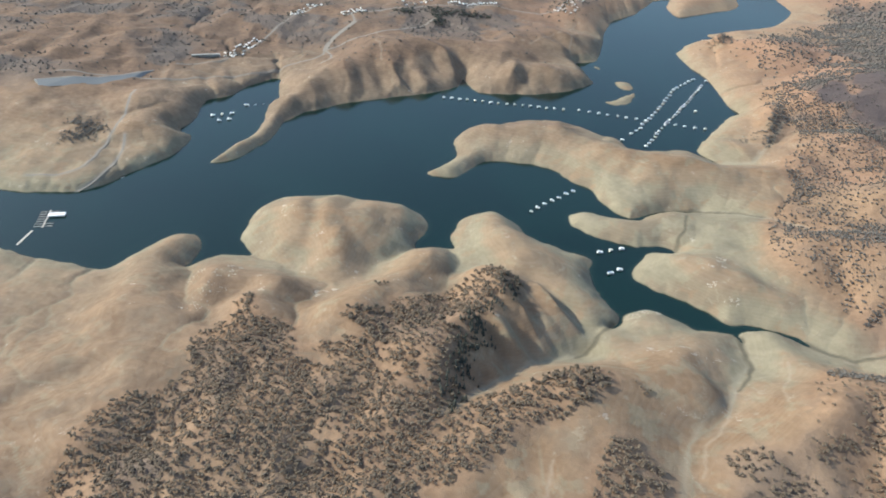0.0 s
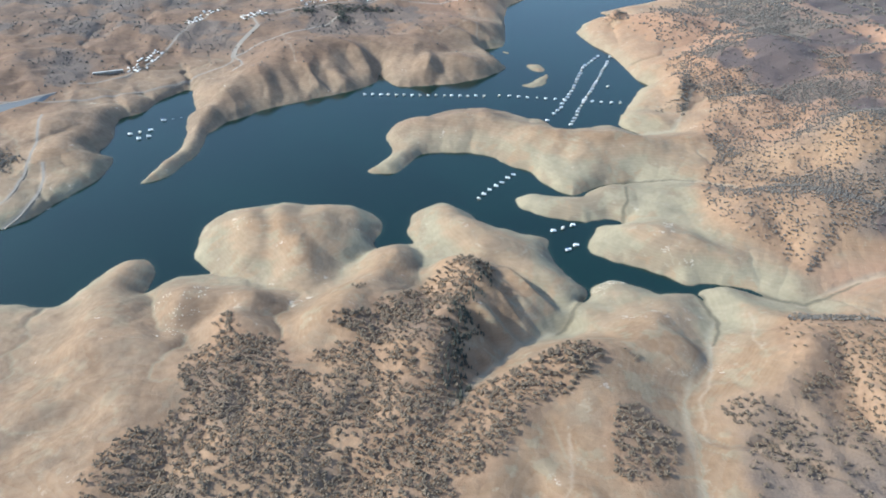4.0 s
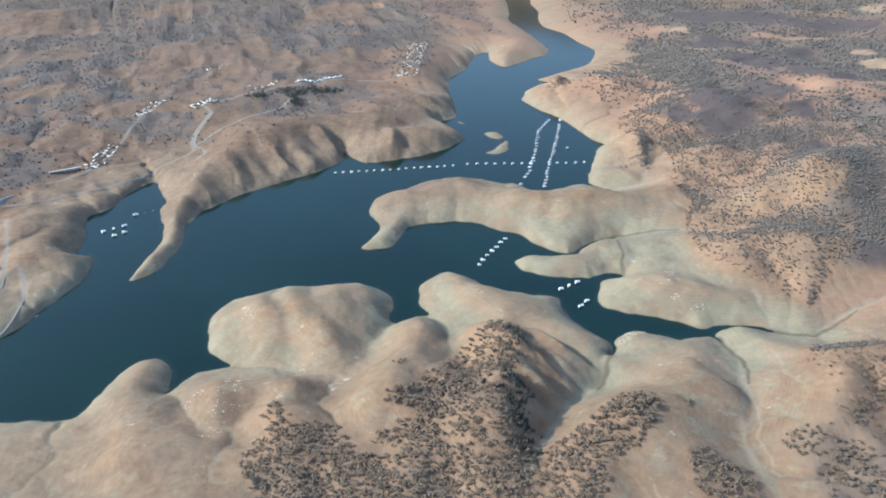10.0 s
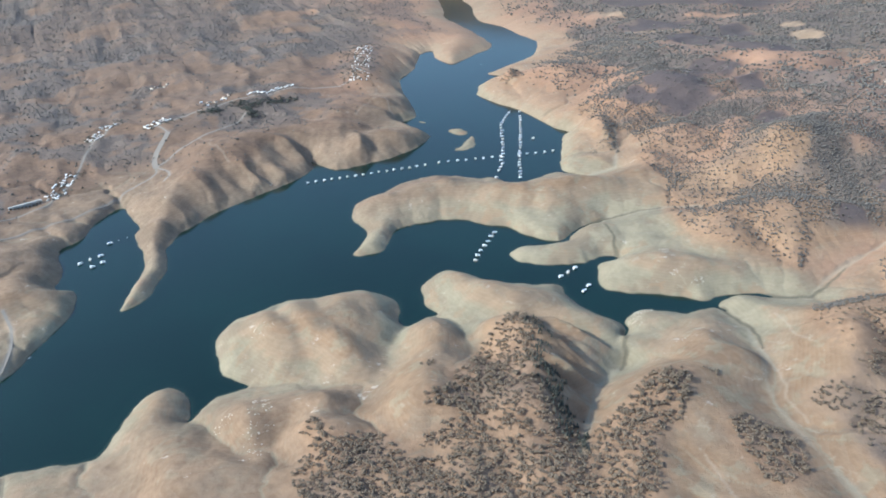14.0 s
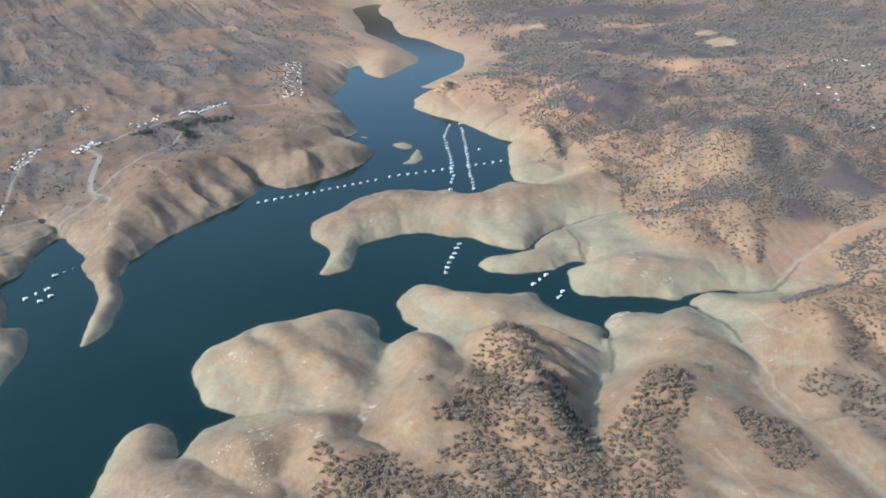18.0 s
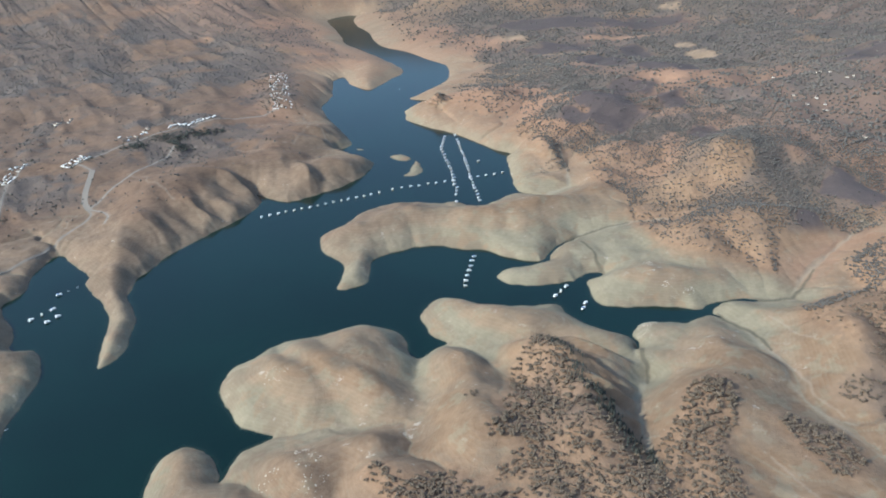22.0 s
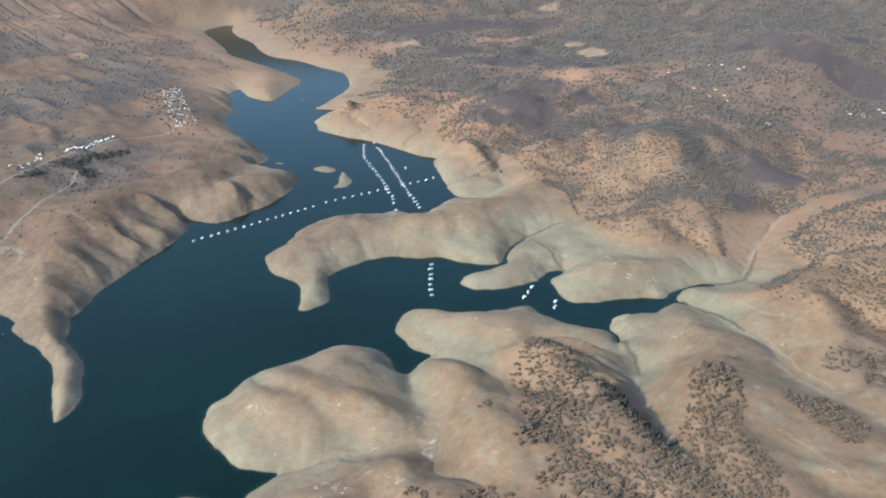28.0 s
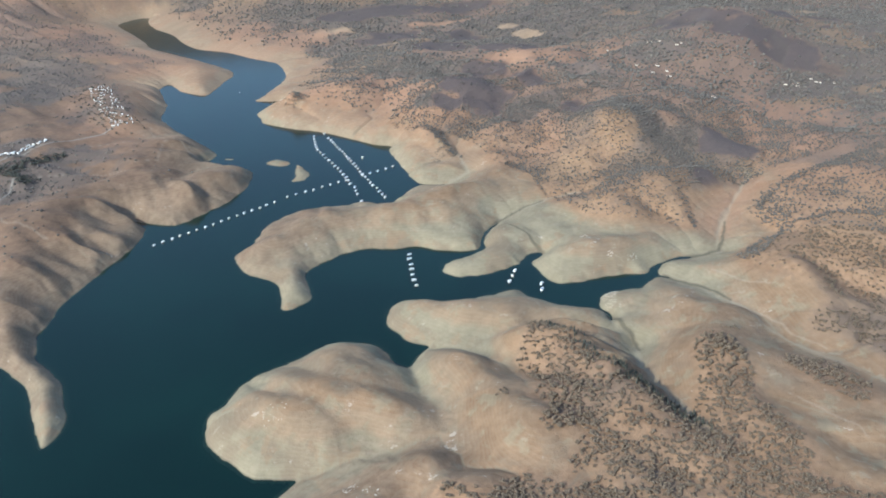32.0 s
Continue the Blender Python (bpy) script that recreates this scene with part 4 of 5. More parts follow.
def slope_woods(x, y, z, d):
    g = grid_value(GROVE, x, y)
    n = 0.6 * fractal(x, y, 130, 141, 4) + 0.4 * fractal(x, y, 40, 147, 2)
    dense = np.maximum(smooth(n, 0.46, 0.60), grid_value(VALLEY, x, y))
    return (1 - smooth(g, -10, 4)) * (0.30 + 0.70 * dense) * (1 - 0.9 * grid_value(BURNT, x, y))


def foothill_woods(x, y, z, d):
    g = grid_value(GROVE, x, y)
    n = 0.6 * fractal(x, y, 90, 151, 3) + 0.4 * fractal(x, y, 34, 153, 2)
    return (1 - smooth(g, -8, 4)) * (0.16 + 0.84 * smooth(n, 0.52, 0.62))


near_spots = spots_where(13500, (-560, 540), (345, 1300), near_woods, (2.0, 5.1))
foot_spots = spots_where(3400, (345, 600), (760, 1100), foothill_woods, (2.0, 4.4))
east_spots = np.concatenate([spots_where(36000, (600, 1000), (1500, 2300), slope_woods, (1.6, 3.7)), spots_where(9000, (760, 560), (1500, 1060), slope_woods, (1.8, 3.9))])
far_spots = np.concatenate([spots_where(52000, (-1600, 2150), (1500, 5700), hill_woods, (1.5, 4.2)),
                            spots_where(70000, (1400, 600), (4600, 4600), hill_woods, (3.0, 6.5)),
                            spots_where(12000, (850, 2200), (1500, 3000), hill_woods, (2.2, 4.5))])


# ---- building blocks ----
def part(name, bm, material, parent=None, label=""):
    me = bpy.data.meshes.new(name)
    bm.to_mesh(me)
    bm.free()
    me.materials.append(material)
    ob = new(name, me)
    ob.parent = parent
    return tagged(ob, label)


def block(bm, c, size, bevel=0.0, taper=1.0):
    """A box, its top drawn in by taper, edges rounded by bevel."""
    vs = bmesh.ops.create_cube(bm, size=1.0)["verts"]
    for v in vs:
        k = taper if v.co.z > 0 else 1.0
        v.co = Vector((c[0] + v.co.x * size[0] * k, c[1] + v.co.y * size[1] * k, c[2] + v.co.z * size[2]))
    if bevel:
        bmesh.ops.bevel(bm, geom=list({e for v in vs for e in v.link_edges}), offset=bevel, segments=2, affect='EDGES')
    return bm


def boxed(c, size, bevel=0.0, taper=1.0):
    return block(bmesh.new(), c, size, bevel, taper)


def tube(bm, a, b, r, sides=6):
    a, b = Vector(a), Vector(b)
    m = Matrix.Translation((a + b) / 2) @ (b - a).to_track_quat('Z', 'Y').to_matrix().to_4x4()
    bmesh.ops.create_cone(bm, cap_ends=True, segments=sides, radius1=r, radius2=r, depth=(b - a).length, matrix=m)
    return bm


def thing(name, label, category, group=""):
    return tagged(new(name), label, category, group)


# ---- oaks that stand along the near spurs, one by one ----
def crown_mesh(k):
    v, f = CROWN_SETS[k]
    ob = mesh_object("crown", v, f, OAK)
    return ob


CROWN_SETS = [lifted(clump(rng, 14, 0.72, 0.36), 1.05) for _ in range(6)]


def oak_tree(k):
    tree = thing("oak_tree", "small grey-green oak with a ragged crown on dry grass", "tree", "oaks on the spur")
    crown = crown_mesh(k)
    crown.parent = tree
    bm = bmesh.new()
    tube(bm, (0, 0, -0.25), (0.04, 0.02, 0.7), 0.075, 7)
    tube(bm, (0.03, 0.02, 0.6), (0.32, 0.12, 1.0), 0.045, 5)
    tube(bm, (0.03, 0.02, 0.6), (-0.25, 0.22, 1.05), 0.045, 5)
    tube(bm, (0.03, 0.02, 0.6), (-0.05, -0.3, 1.0), 0.04, 5)
    part("trunk", bm, BARK, tree)
    return tree


spur = (near_spots[:, 1] > 1040) & (near_spots[:, 0] > -170) | (near_spots[:, 0] > 120) & (near_spots[:, 1] > 900)
singles, rest = near_spots[spur][:300], np.concatenate([near_spots[spur][300:], near_spots[~spur]])
models = [oak_tree(k) for k in range(6)]
for n, (x, y, size, turn) in enumerate(singles):
    z = float(grid_value(ZZ, np.array([x]), np.array([y]))[0])
    m = Matrix.LocRotScale((x, y, z), Euler((0, 0, turn)), (size, size, size * (0.9 + 0.3 * (n % 5) / 4)))
    if n < 6:
        models[n].matrix_basis = m
    else:
        source = models[n % 6]
        keep = source.matrix_basis.copy()
        source.matrix_basis = Matrix.Identity(4)
        copy_thing(source, m)
        source.matrix_basis = keep
scatter("oak_woodland", OAK, rest, CROWNS, "grey-green oaks in dense groves on the dry hilltops", "trees")


def tree_line(line, count, wide, size):
    """Spots strewn along a line."""
    p = np.array(line, float)
    run = np.r_[0, np.cumsum(np.hypot(*np.diff(p, axis=0).T))]
    at = rng.uniform(0, run[-1], count)
    return np.stack([np.interp(at, run, p[:, 0]) + rng.normal(0, wide, count), np.interp(at, run, p[:, 1]) + rng.normal(0, wide, count), rng.uniform(*size, count), rng.uniform(0, 6.283, count)], 1)


ravine = np.concatenate([tree_line([(631, 1046), (723, 1030), (800, 971), (836, 885), (837, 808)], 210, 5, (2, 4)), tree_line([(840, 1074), (956, 1080), (1042, 1040), (1128, 985), (1268, 900)], 380, 12, (2, 4.4)),
                         tree_line([(940, 950), (1013, 934)], 70, 14, (2, 4)), tree_line([(829, 1325), (828, 1279), (795, 1228), (730, 1182)], 70, 4, (2, 3.6)),
                         tree_line([(858, 2056), (835, 2010), (812, 1960), (798, 1925)], 130, 9, (2.4, 4.6)),
                         tree_line([(800, 1990), (750, 1960)], 30, 9, (1.5, 3)), tree_line([(885, 2690), (862, 2655)], 90, 18, (2, 4.2))])
scatter("ravine_trees", SCRUB, ravine, CROWNS, "line of green trees along a dry ravine", "trees")
pines = np.concatenate([tree_line([(120, 1236), (98, 1175), (62, 1113), (36, 1044), (18, 987)], 150, 11, (1.9, 3.5)), tree_line([(50, 1076), (34, 1022), (16, 965), (2, 915), (-6, 892)], 125, 11, (2.2, 4.4))])
scatter("ridge_pines", PINE, pines, PINES, "taller dark green pines along the shaded side of a ridge", "trees")
homestead = np.concatenate([tree_line([(-100, 2885), (-40, 2850), (25, 2860), (115, 2862)], 170, 15, (3, 6)), tree_line([(-70, 2830), (-45, 2748)], 80, 14, (3, 6)), tree_line([(-190, 2850), (-150, 2835)], 50, 14, (3, 6)),
                            tree_line([(380, 2960), (480, 3240), (560, 3420)], 260, 40, (2.2, 4.6)), tree_line([(-705, 2430), (-625, 2600)], 60, 24, (2, 4.4)), tree_line([(-580, 2800), (-480, 2960)], 60, 26, (2, 4.4)), tree_line([(-400, 2800), (-300, 2840)], 40, 16, (2, 4.5))])
scatter("homestead_trees", PINE, homestead, CROWNS, "green shade trees standing among houses on a dry slope", "trees")
scatter("shore_oaks", SCRUB, tree_line([(-923, 1794), (-906, 1838), (-873, 1852), (-939, 1901)], 260, 17, (2.0, 4.2)), CROWNS, "dense dark oaks on a knoll above the lake", "trees")
scatter("foothill_oaks", OAK, foot_spots, CROWNS, "small brown-grey oaks strewn over a bare brown slope", "trees")
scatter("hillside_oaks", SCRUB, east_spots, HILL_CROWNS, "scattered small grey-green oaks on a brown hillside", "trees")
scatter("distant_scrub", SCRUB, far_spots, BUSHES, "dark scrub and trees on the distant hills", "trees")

# bushes that stand alone on the bare banks
for x, y in ((286, 952), (281, 962), (294, 945), (289, 940), (300, 950), (-120, 1178), (-128, 1184), (-112, 1176), (-122, 1170), (-107, 1183), (-114, 1188)):
    z = float(grid_value(ZZ, np.array([x]), np.array([y]))[0])
    source = models[int(x) % 6]
    keep = source.matrix_basis.copy()
    source.matrix_basis = Matrix.Identity(4)
    b = copy_thing(source, Matrix.LocRotScale((x, y, z), Euler((0, 0, x)), (3.0, 3.0, 2.8)))
    source.matrix_basis = keep
    tagged(b, "small oak of a lone clump on bare ground", group="lone clumps")

# ---- roads ----
RAMP = [(-407, 2500), (-405, 2560), (-385, 2615), (-350, 2690), (-335, 2725)]
for line in ROADS + [RAMP]:
    half = 8.0 if line is RAMP else 2.8
    p = np.array(line, float)
    cut = [p[0]]
    for a, b in zip(p, p[1:]):
        n = max(2, int(np.hypot(*(b - a)) / 9))
        cut += [a + (b - a) * k / n for k in range(1, n + 1)]
    cut = np.array(cut)
    for _ in range(4):
        cut[1:-1] = (cut[:-2] + 2 * cut[1:-1] + cut[2:]) / 4
    side = np.gradient(cut, axis=0)
    side = np.stack([-side[:, 1], side[:, 0]], 1) / np.maximum(np.hypot(*side.T), 1e-6)[:, None]
    rows = [cut + side * o for o in (-half, -half / 3, half / 3, half)]
    mid = grid_value(ZZ, cut[:, 0], cut[:, 1])
    vs = np.stack([np.column_stack([q, np.maximum(grid_value(ZZ, q[:, 0], q[:, 1]), mid) + (0.8 if line is RAMP else 0.5)]) for q in rows], 1).reshape(-1, 3)
    road = mesh_object("road", vs, grid_faces(4, len(cut)), ASPHALT, True)
    tagged(road, "pale dusty road winding over the dry hills", "road", kind="structure")


# ---- houseboats ----
def houseboat(length, hull, trim, label):
    boat = thing("houseboat", label, "houseboat", "houseboats moored on the lake")
    w, half = 4.6, length / 2
    for y in (-1.5, 1.5):
        bm = tube(bmesh.new(), (-half, y, 0.05), (half * 0.86, y, 0.05), 0.55, 10)
        bmesh.ops.create_cone(bm, cap_ends=True, segments=10, radius1=0.55, radius2=0.08, depth=half * 0.14,
                              matrix=Matrix.Translation((half * 0.93, y, 0.05)) @ Matrix.Rotation(radians(90), 4, 'Y'))
        part("pontoon", bm, GREY, boat)
    part("deck", boxed((0, 0, 0.72), (length, w, 0.18), 0.05), hull, boat)
    cabin = part("cabin", boxed((-0.04 * length, 0, 1.95), (length * 0.70, w - 0.7, 2.3), 0.15, 0.97), hull, boat)
    for y in (-1, 1):
        part("window_band", boxed((-0.04 * length, y * (w / 2 - 0.36), 2.15), (length * 0.56, 0.06, 0.8), 0.02), DARK, cabin, "dark tinted window band")
    part("front_window", boxed((0.31 * length, 0, 2.15), (0.08, w - 1.6, 1.0), 0.02), DARK, cabin, "dark tinted window")
    part("roof", boxed((-0.02 * length, 0, 3.2), (length * 0.9, w + 0.1, 0.16), 0.05), hull, boat)
    rail = bmesh.new()
    for y in (-w / 2, w / 2):
        tube(rail, (-0.44 * length, y, 4.1), (0.40 * length, y, 4.1), 0.05, 5)
        for k in range(6):
            x = length * (-0.44 + 0.168 * k)
            tube(rail, (x, y, 3.25), (x, y, 4.1), 0.04, 5)
    part("roof_rail", rail, GREY, boat)
    part("canopy", boxed((-0.22 * length, 0, 5.3), (length * 0.34, w - 0.6, 0.12), 0.04), trim, boat, "flat sun canopy")
    posts = bmesh.new()
    for x in (-0.37, -0.07):
        for y in (-1.7, 1.7):
            tube(posts, (x * length, y, 3.2), (x * length, y, 5.3), 0.05, 5)
    part("canopy_frame", posts, GREY, boat)
    part("motor_well", boxed((-half - 0.3, 0, 0.7), (0.9, 1.6, 0.7), 0.1), DARK, boat)
    return boat


BOATS = [houseboat(12.5, WHITE, WHITE, "white pontoon houseboat with a flat roof deck, moored"),
         houseboat(10.5, CREAM, WHITE, "short cream houseboat with a white canopy, moored"),
         houseboat(14.0, WHITE, BLUE, "long white houseboat with a blue canopy, moored")]
used = set()


def moor(k, x, y, turn, size=1.0):
    m = Matrix.LocRotScale((x, y, 0.25), Euler((0, 0, radians(turn))), (size, size, size))
    if k in used:
        source = BOATS[k]
        keep = source.matrix_basis.copy()
        source.matrix_basis = Matrix.Identity(4)
        copy_thing(source, m)
        source.matrix_basis = keep
    else:
        used.add(k)
        BOATS[k].matrix_basis = m


pick = random.Random(4)


def moor_row(line, count, turn, skip=()):
    """Boats at even steps along a line, each swung a little."""
    p = np.array(line, float)
    run = np.r_[0, np.cumsum(np.hypot(*np.diff(p, axis=0).T))]
    for n in range(count):
        s = run[-1] * n / (count - 1)
        if n not in skip:
            moor(pick.choice((0, 0, 1, 2)), np.interp(s, run, p[:, 0]) + pick.uniform(-2, 2), np.interp(s, run, p[:, 1]) + pick.uniform(-2, 2), turn + pick.uniform(-14, 14), pick.uniform(0.74, 0.92))


moor_row([(-26, 2240), (312, 2181)], 16, 15)
moor_row([(358, 2180), (500, 2135), (686, 2077)], 14, 15, (8,))
moor_row([(446, 1990), (502, 2062), (590, 2215), (662, 2361), (700, 2412), (747, 2465)], 23, 8, (1,))
moor_row([(501, 1953), (592, 2114), (690, 2280), (786, 2452)], 26, 8, (24,))
moor_row([(176, 1591), (281, 1695)], 7, -20)
for k, x, y, turn in ((0, 305, 1432, 5), (1, 328, 1440, 40), (0, 352, 1448, 10), (2, 315, 1357, 15), (0, 335, 1370, 8), (1, 691, 2203, 20),
                      (0, -646, 2053, 30), (1, -623, 2062, 80), (0, -620, 2021, 10), (2, -598, 2072, 25), (0, -596, 2032, 15), (2, -572, 2132, 5)):
    moor(k, x, y, turn)


def small_boat():
    boat = thing("motorboat", "small open white motorboat lying on calm water", "boat", "small boats")
    bm = boxed((0, 0, 0.35), (6.0, 2.2, 0.9), 0.12)
    for v in bm.verts:
        if v.co.x > 1.5:
            v.co.y *= max(0.1, 1 - (v.co.x - 1.5) / 1.7)
        if v.co.z < 0.2:
            v.co.y *= 0.7
    part("hull", bm, WHITE, boat)
    part("cockpit", boxed((-0.8, 0, 0.82), (2.8, 1.6, 0.08), 0.02), GREY, boat, "grey cockpit floor")
    part("windscreen", boxed((0.9, 0, 1.05), (0.1, 1.5, 0.5), 0.03), DARK, boat)
    part("outboard", boxed((-3.2, 0, 0.7), (0.5, 0.5, 0.9), 0.1), DARK, boat)
    return boat


runabout = small_boat()
spots = ((-757, 1682, 30), (958, 3075, 70), (-550, 2139, 10), (-529, 2146, 30))
for n, (x, y, turn) in enumerate(spots[1:]):
    copy_thing(runabout, pose(x, y, 0, 0, 0, turn))
runabout.matrix_basis = pose(spots[0][0], spots[0][1], 0, 0, 0, spots[0][2])

# ---- floating marina ----
marina = thing("marina_dock", "floating dock with finger piers and a white-roofed boathouse", "dock")
part("main_walkway", boxed((0, 0, 0.5), (3.0, 74, 0.5), 0.1), PLANK, marina)
for k in range(7):
    part("finger_pier", boxed((-10, -30 + k * 10, 0.45), (18, 1.6, 0.4), 0.08), PLANK, marina)
    if k in (0, 1, 6):
        part("finger_pier", boxed((10, -30 + k * 10, 0.45), (18, 1.6, 0.4), 0.08), PLANK, marina)
house = part("boathouse", boxed((18, 12, 2.2), (32, 12, 3.4), 0.1), CREAM, marina)
part("roof", boxed((18, 12, 4.2), (34, 14, 0.6), 0.1, 0.9), WHITE, house, "white metal roof")
marina.matrix_basis = pose(-845, 1487, 0, 0, 0, 10)
breakwater = tagged(part("breakwater", boxed((0, 0, 0.4), (5, 56, 0.9), 0.2), PLANK), "long grey floating breakwater on the lake", "breakwater")
breakwater.matrix_basis = pose(-856, 1411, 0, 0, 0, -6)


# ---- trailers, houses and sheds on the north shore ----
def trailer(length, body, label, roof=None, tone="white flat roof"):
    home = thing("trailer_home", label, "trailer", "trailers by the lake")
    wall = part("body", boxed((0, 0, 1.6), (length, 3.2, 2.6), 0.12), body, home)
    part("roof", boxed((0, 0, 2.98), (length + 0.3, 3.5, 0.16), 0.06, 0.96), roof or WHITE, home, tone)
    for x in (-0.3, 0.12):
        part("window", boxed((x * length, -1.62, 1.9), (1.4, 0.06, 0.8), 0.02), DARK, wall)
    part("door", boxed((0.36 * length, -1.62, 1.4), (0.9, 0.06, 2.0), 0.02), GREY, wall)
    part("skirt", boxed((0, 0, 0.0), (length - 0.4, 2.8, 1.0), 0.03), GREY, home)
    return home


def cottage():
    home = thing("house", "low white house with a pitched brown roof", "house", "houses among the hills")
    wall = part("wall", boxed((0, 0, 1.3), (12, 8, 3.4)), CREAM, home)
    bm = bmesh.new()
    vs = [bm.verts.new(c) for c in ((-6.5, -4.6, 2.9), (6.5, -4.6, 2.9), (6.5, 4.6, 2.9), (-6.5, 4.6, 2.9), (-6.2, 0, 5.0), (6.2, 0, 5.0))]
    for f in ((0, 1, 5, 4), (2, 3, 4, 5), (0, 4, 3), (1, 2, 5), (3, 2, 1, 0)):
        bm.faces.new([vs[i] for i in f])
    part("roof", bm, BROWN, home, "pitched brown shingle roof")
    for x in (-3.5, 3.5):
        part("window", boxed((x, -4.02, 1.7), (1.6, 0.08, 1.1), 0.02), DARK, wall)
    part("door", boxed((0, -4.02, 1.1), (1.0, 0.08, 2.1), 0.02), BROWN, wall)
    return home


ROOF = plain("dull_roof", (0.34, 0.33, 0.31), 0.3, 1.5, 0.8)
MODELS = [trailer(9.0, WHITE, "white travel trailer parked on dry ground"), trailer(13.0, CREAM, "long cream mobile home with a white roof"), cottage(),
          trailer(10.5, CREAM, "cream mobile home with a dull grey roof", ROOF, "dull grey metal roof")]
placed = set()


def settle(k, x, y, turn, size=1.0):
    z = float(grid_value(ZZ, np.array([x]), np.array([y]))[0])
    m = Matrix.LocRotScale((x, y, z + 0.1), Euler((0, 0, radians(turn))), (size, size, size))
    if k in placed:
        source = MODELS[k]
        keep = source.matrix_basis.copy()
        source.matrix_basis = Matrix.Identity(4)
        copy_thing(source, m)
        source.matrix_basis = keep
    else:
        placed.add(k)
        MODELS[k].matrix_basis = m


def settle_strip(a, b, wide, count, kinds, turn, size=1.0):
    """Homes strewn along a strip, none on top of another."""
    taken = []
    for _ in range(count * 30):
        if len(taken) == count:
            break
        t, o = pick.random(), pick.uniform(-wide, wide)
        dx, dy = b[0] - a[0], b[1] - a[1]
        l = math.hypot(dx, dy)
        x, y = a[0] + dx * t - dy / l * o, a[1] + dy * t + dx / l * o
        if all(math.hypot(x - p, y - q) > 11 * size for p, q in taken):
            taken.append((x, y))
            settle(pick.choice(kinds), x, y, turn + pick.choice((0, 0, 90)) + pick.uniform(-8, 8), size * pick.uniform(0.85, 1.1))


settle_strip((-695, 2425), (-635, 2590), 20, 24, (0, 0, 1, 3), 60)
settle_strip((-570, 2800), (-485, 2950), 20, 26, (0, 1, 3), 50)
settle_strip((-395, 2825), (-318, 2855), 20, 15, (0, 1), 20, 1.1)
settle_strip((-25, 2970), (150, 3005), 8, 18, (0, 1), 15, 1.1)
settle_strip((385, 2960), (570, 3400), 36, 90, (0, 1, 3, 3), 65, 0.9)
settle_strip((-330, 3310), (-250, 3350), 20, 4, (2,), 30, 1.2)
settle_strip((-230, 2930), (-60, 2975), 30, 8, (2, 0), 10, 1.1)
settle_strip((1850, 1980), (1900, 1640), 30, 9, (2,), 30, 0.95)
settle_strip((1820, 1320), (2050, 1170), 30, 9, (2,), 10, 0.95)
settle_strip((1480, 1440), (1700, 1760), 40, 6, (2,), 40, 1.2)

CONCRETE = plain("grey_concrete", (0.40, 0.40, 0.38), 0.2, 3.0, 0.9)
ROCKFILL = plain("grey_rockfill", (0.21, 0.215, 0.21), 0.35, 1.6, 0.95)
spillway = thing("spillway", "grey concrete dam spillway with a row of piers", "spillway")
part("deck", boxed((0, 0, 9.0), (84, 6, 0.8), 0.15), CONCRETE, spillway, "pale walkway over the gates")
part("gate_wall", boxed((0, 2.5, 3.5), (84, 1.2, 9.0), 0.1), GREY, spillway, "grey steel gates")
for k in range(10):
    part("pier", boxed((-41 + k * 9.1, -2.0, 3.6), (1.7, 11, 10.0), 0.2), CONCRETE, spillway)
part("apron", boxed((-58, -6, 0.5), (38, 20, 6.0), 0.3, 0.8), CONCRETE, spillway, "sloping concrete apron")
z = float(grid_value(ZZ, np.array([-758.0]), np.array([2418.0]))[0])
spillway.matrix_basis = pose(-758, 2418, z, 0, 0, 11)

# ---- rock-faced dam ----
CREST = [(-1120, 2085, 9, 34), (-1038, 2133, 9, 34), (-985, 2163, 9, 32), (-935, 2200, 7, 26), (-890, 2247, 4, 14), (-868, 2277, 0.3, 4)]


def ground_at(x, y):
    return float(grid_value(ZZ, np.array([x], float), np.array([y], float))[0])


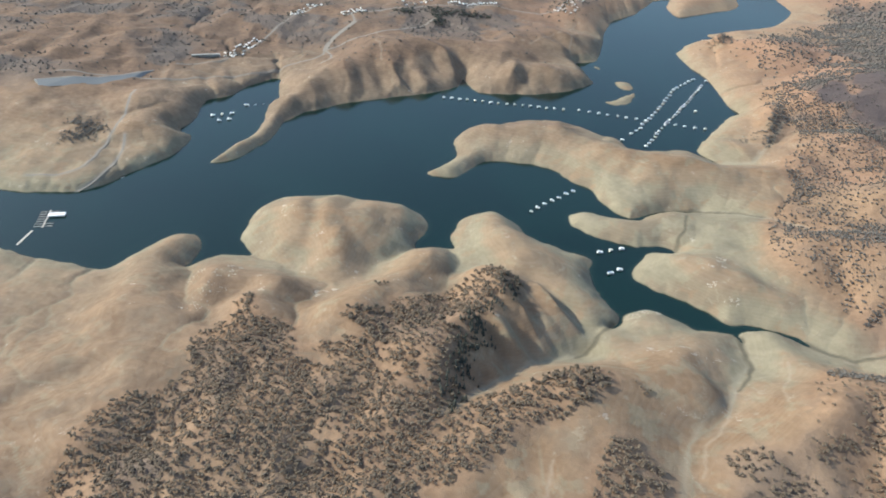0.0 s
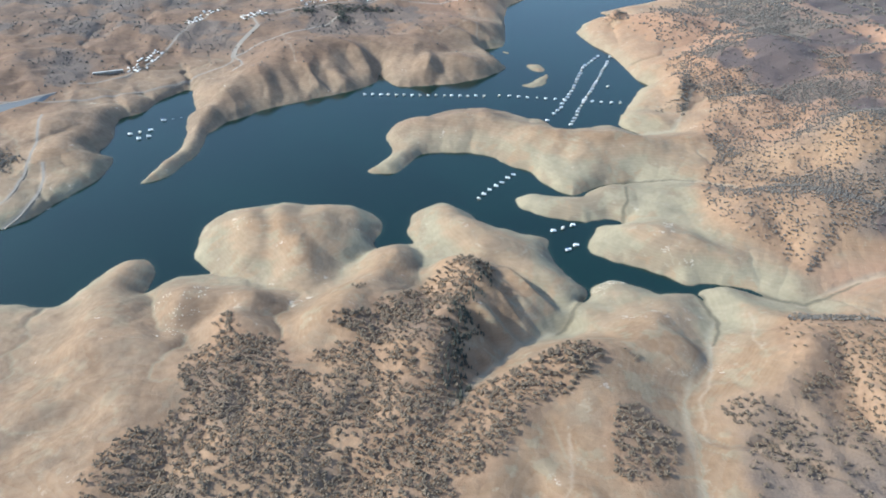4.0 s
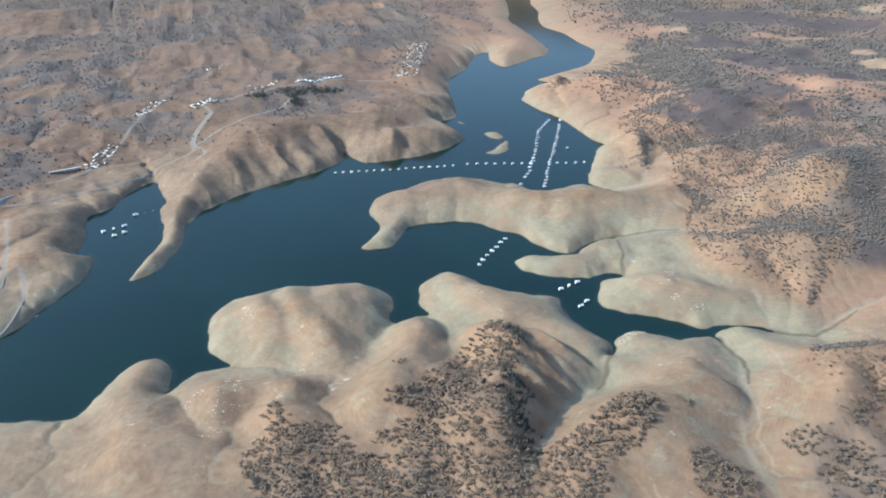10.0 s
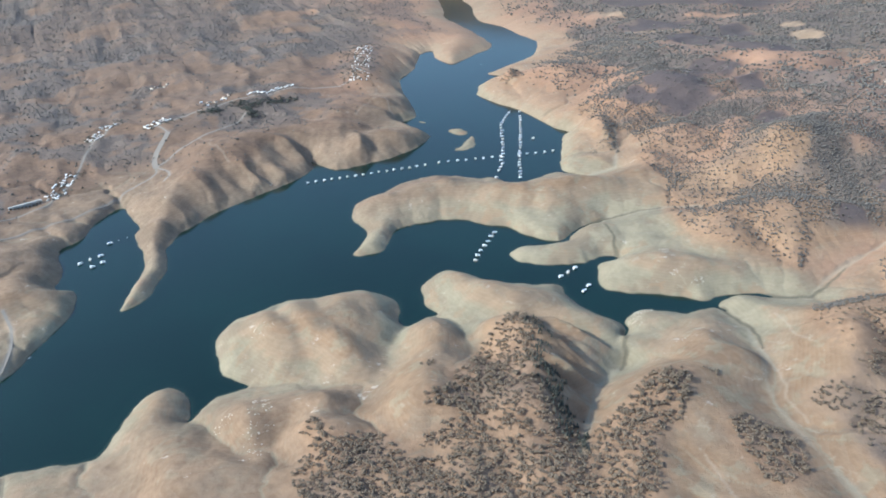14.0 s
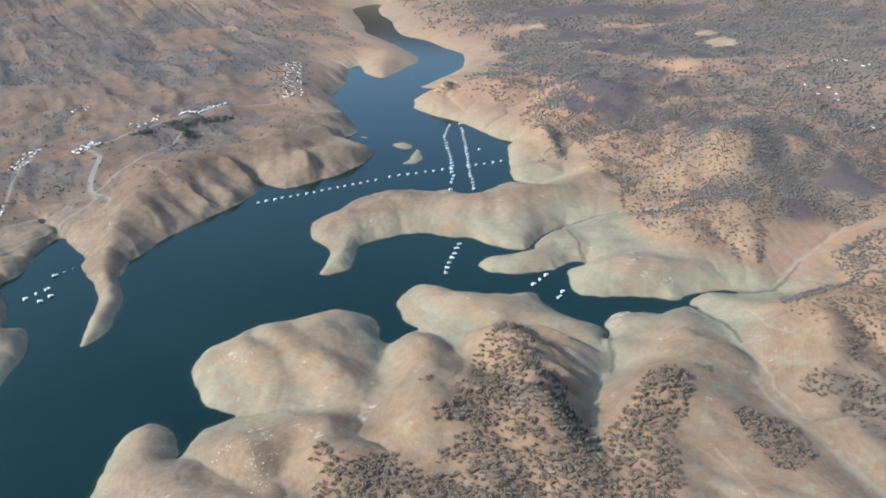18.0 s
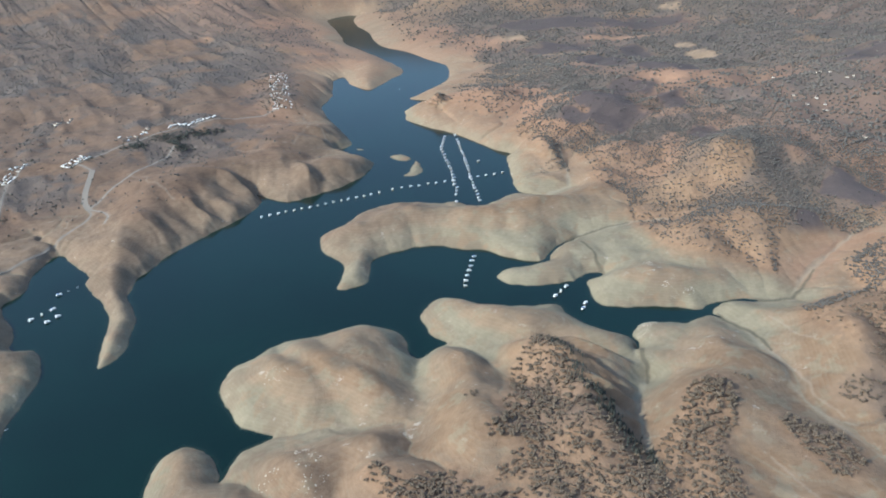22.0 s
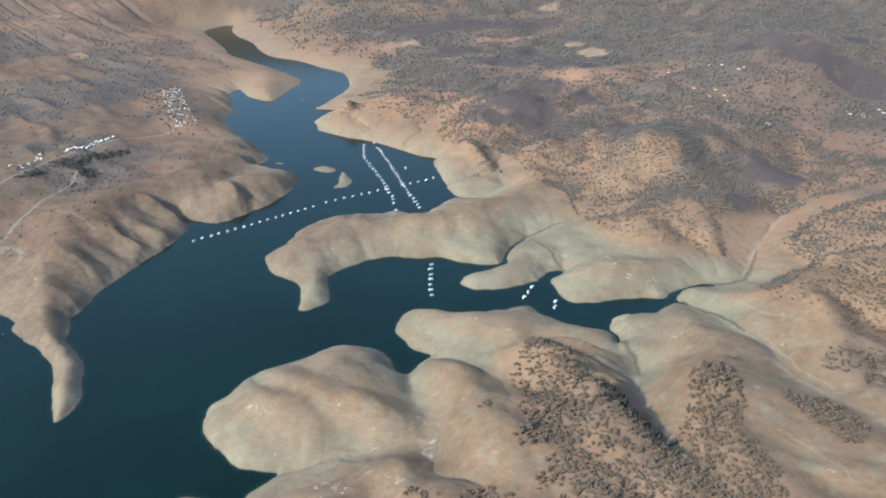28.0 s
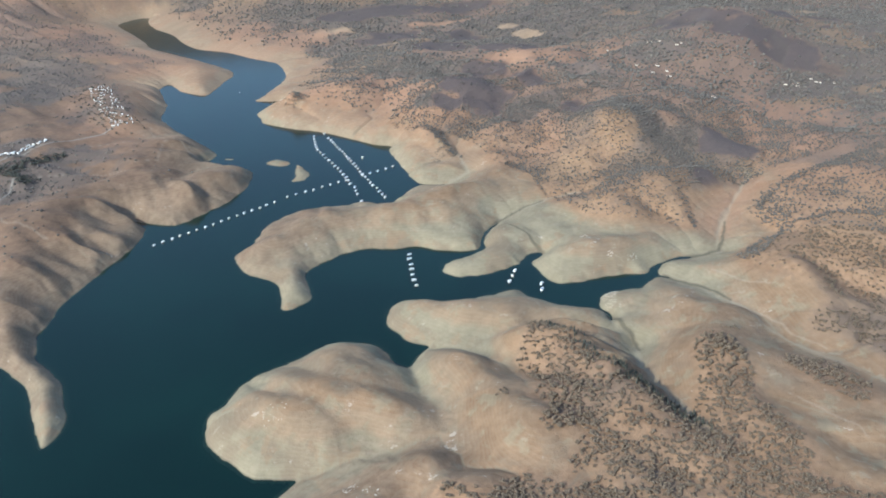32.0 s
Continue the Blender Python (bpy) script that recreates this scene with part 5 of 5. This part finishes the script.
rings = []
for x, y, rise, run in CREST:
    fx, fy, bx, by = x + 0.6 * run, y - 0.8 * run, x - 0.4 * run - 4, y + 0.5 * run + 5
    top = ground_at(x, y) + rise
    rings += [(fx, fy, min(ground_at(fx, fy) - 2, top - 1)), (x, y, top), (x - 4, y + 5, top), (bx, by, min(ground_at(bx, by) - 2, top - 1))]
sides = [(4 * k + a, 4 * k + b, 4 * k + 4 + b, 4 * k + 4 + a) for k in range(len(CREST) - 1) for a, b in ((0, 1), (1, 2), (2, 3), (3, 0))]
ends = [(0, 3, 2, 1), tuple(4 * len(CREST) - 4 + a for a in range(4))]
dam = tagged(mesh_object("earth_dam", rings, sides + ends, ROCKFILL), "long low dam with a grey rockfill face", "dam")
road = [(x, y, z + 0.4) for ring in range(len(CREST)) for x, y, z in rings[4 * ring + 1:4 * ring + 3]]
crest = mesh_object("crest_road", road, grid_faces(2, len(CREST)), ASPHALT)
crest.parent = dam
tagged(crest, "pale gravel road along the crest")

# ---- rocks ----
ROCKS = [clump(rng, 1, 0.1, 1.0, 0.6) for _ in range(8)]


def rock_patch(name, label, x, y, r, count, size):
    a, q = rng.uniform(0, 6.283, count), r * np.sqrt(rng.uniform(0, 1, count))
    s = np.stack([x + np.cos(a) * q, y + np.sin(a) * q * 0.7, rng.uniform(*size, count), a * 3], 1)
    s = s[grid_value(DIST, s[:, 0], s[:, 1]) > 1]
    scatter(name, STONE, s, ROCKS, label, "rocks")


for x, y, r in ((-435, 1140, 30), (-399, 1225, 24), (-391, 1262, 16), (-459, 1243, 20), (-410, 1180, 26), (-330, 1480, 30), (516, 1245, 14), (489, 1286, 10), (532, 1372, 12), (860, 2745, 30)):
    rock_patch("rock_outcrop", "white rock outcrop breaking through pale bare ground", x, y, r, 26, (0.4, 1.7))
rock_patch("gravel_bar", "grey rubble and stumps on a muddy creek mouth", 362, 1226, 26, 160, (0.4, 1.2))
rock_patch("gravel_bar", "grey rubble and stumps on a muddy creek mouth", 330, 1205, 14, 70, (0.4, 1.2))
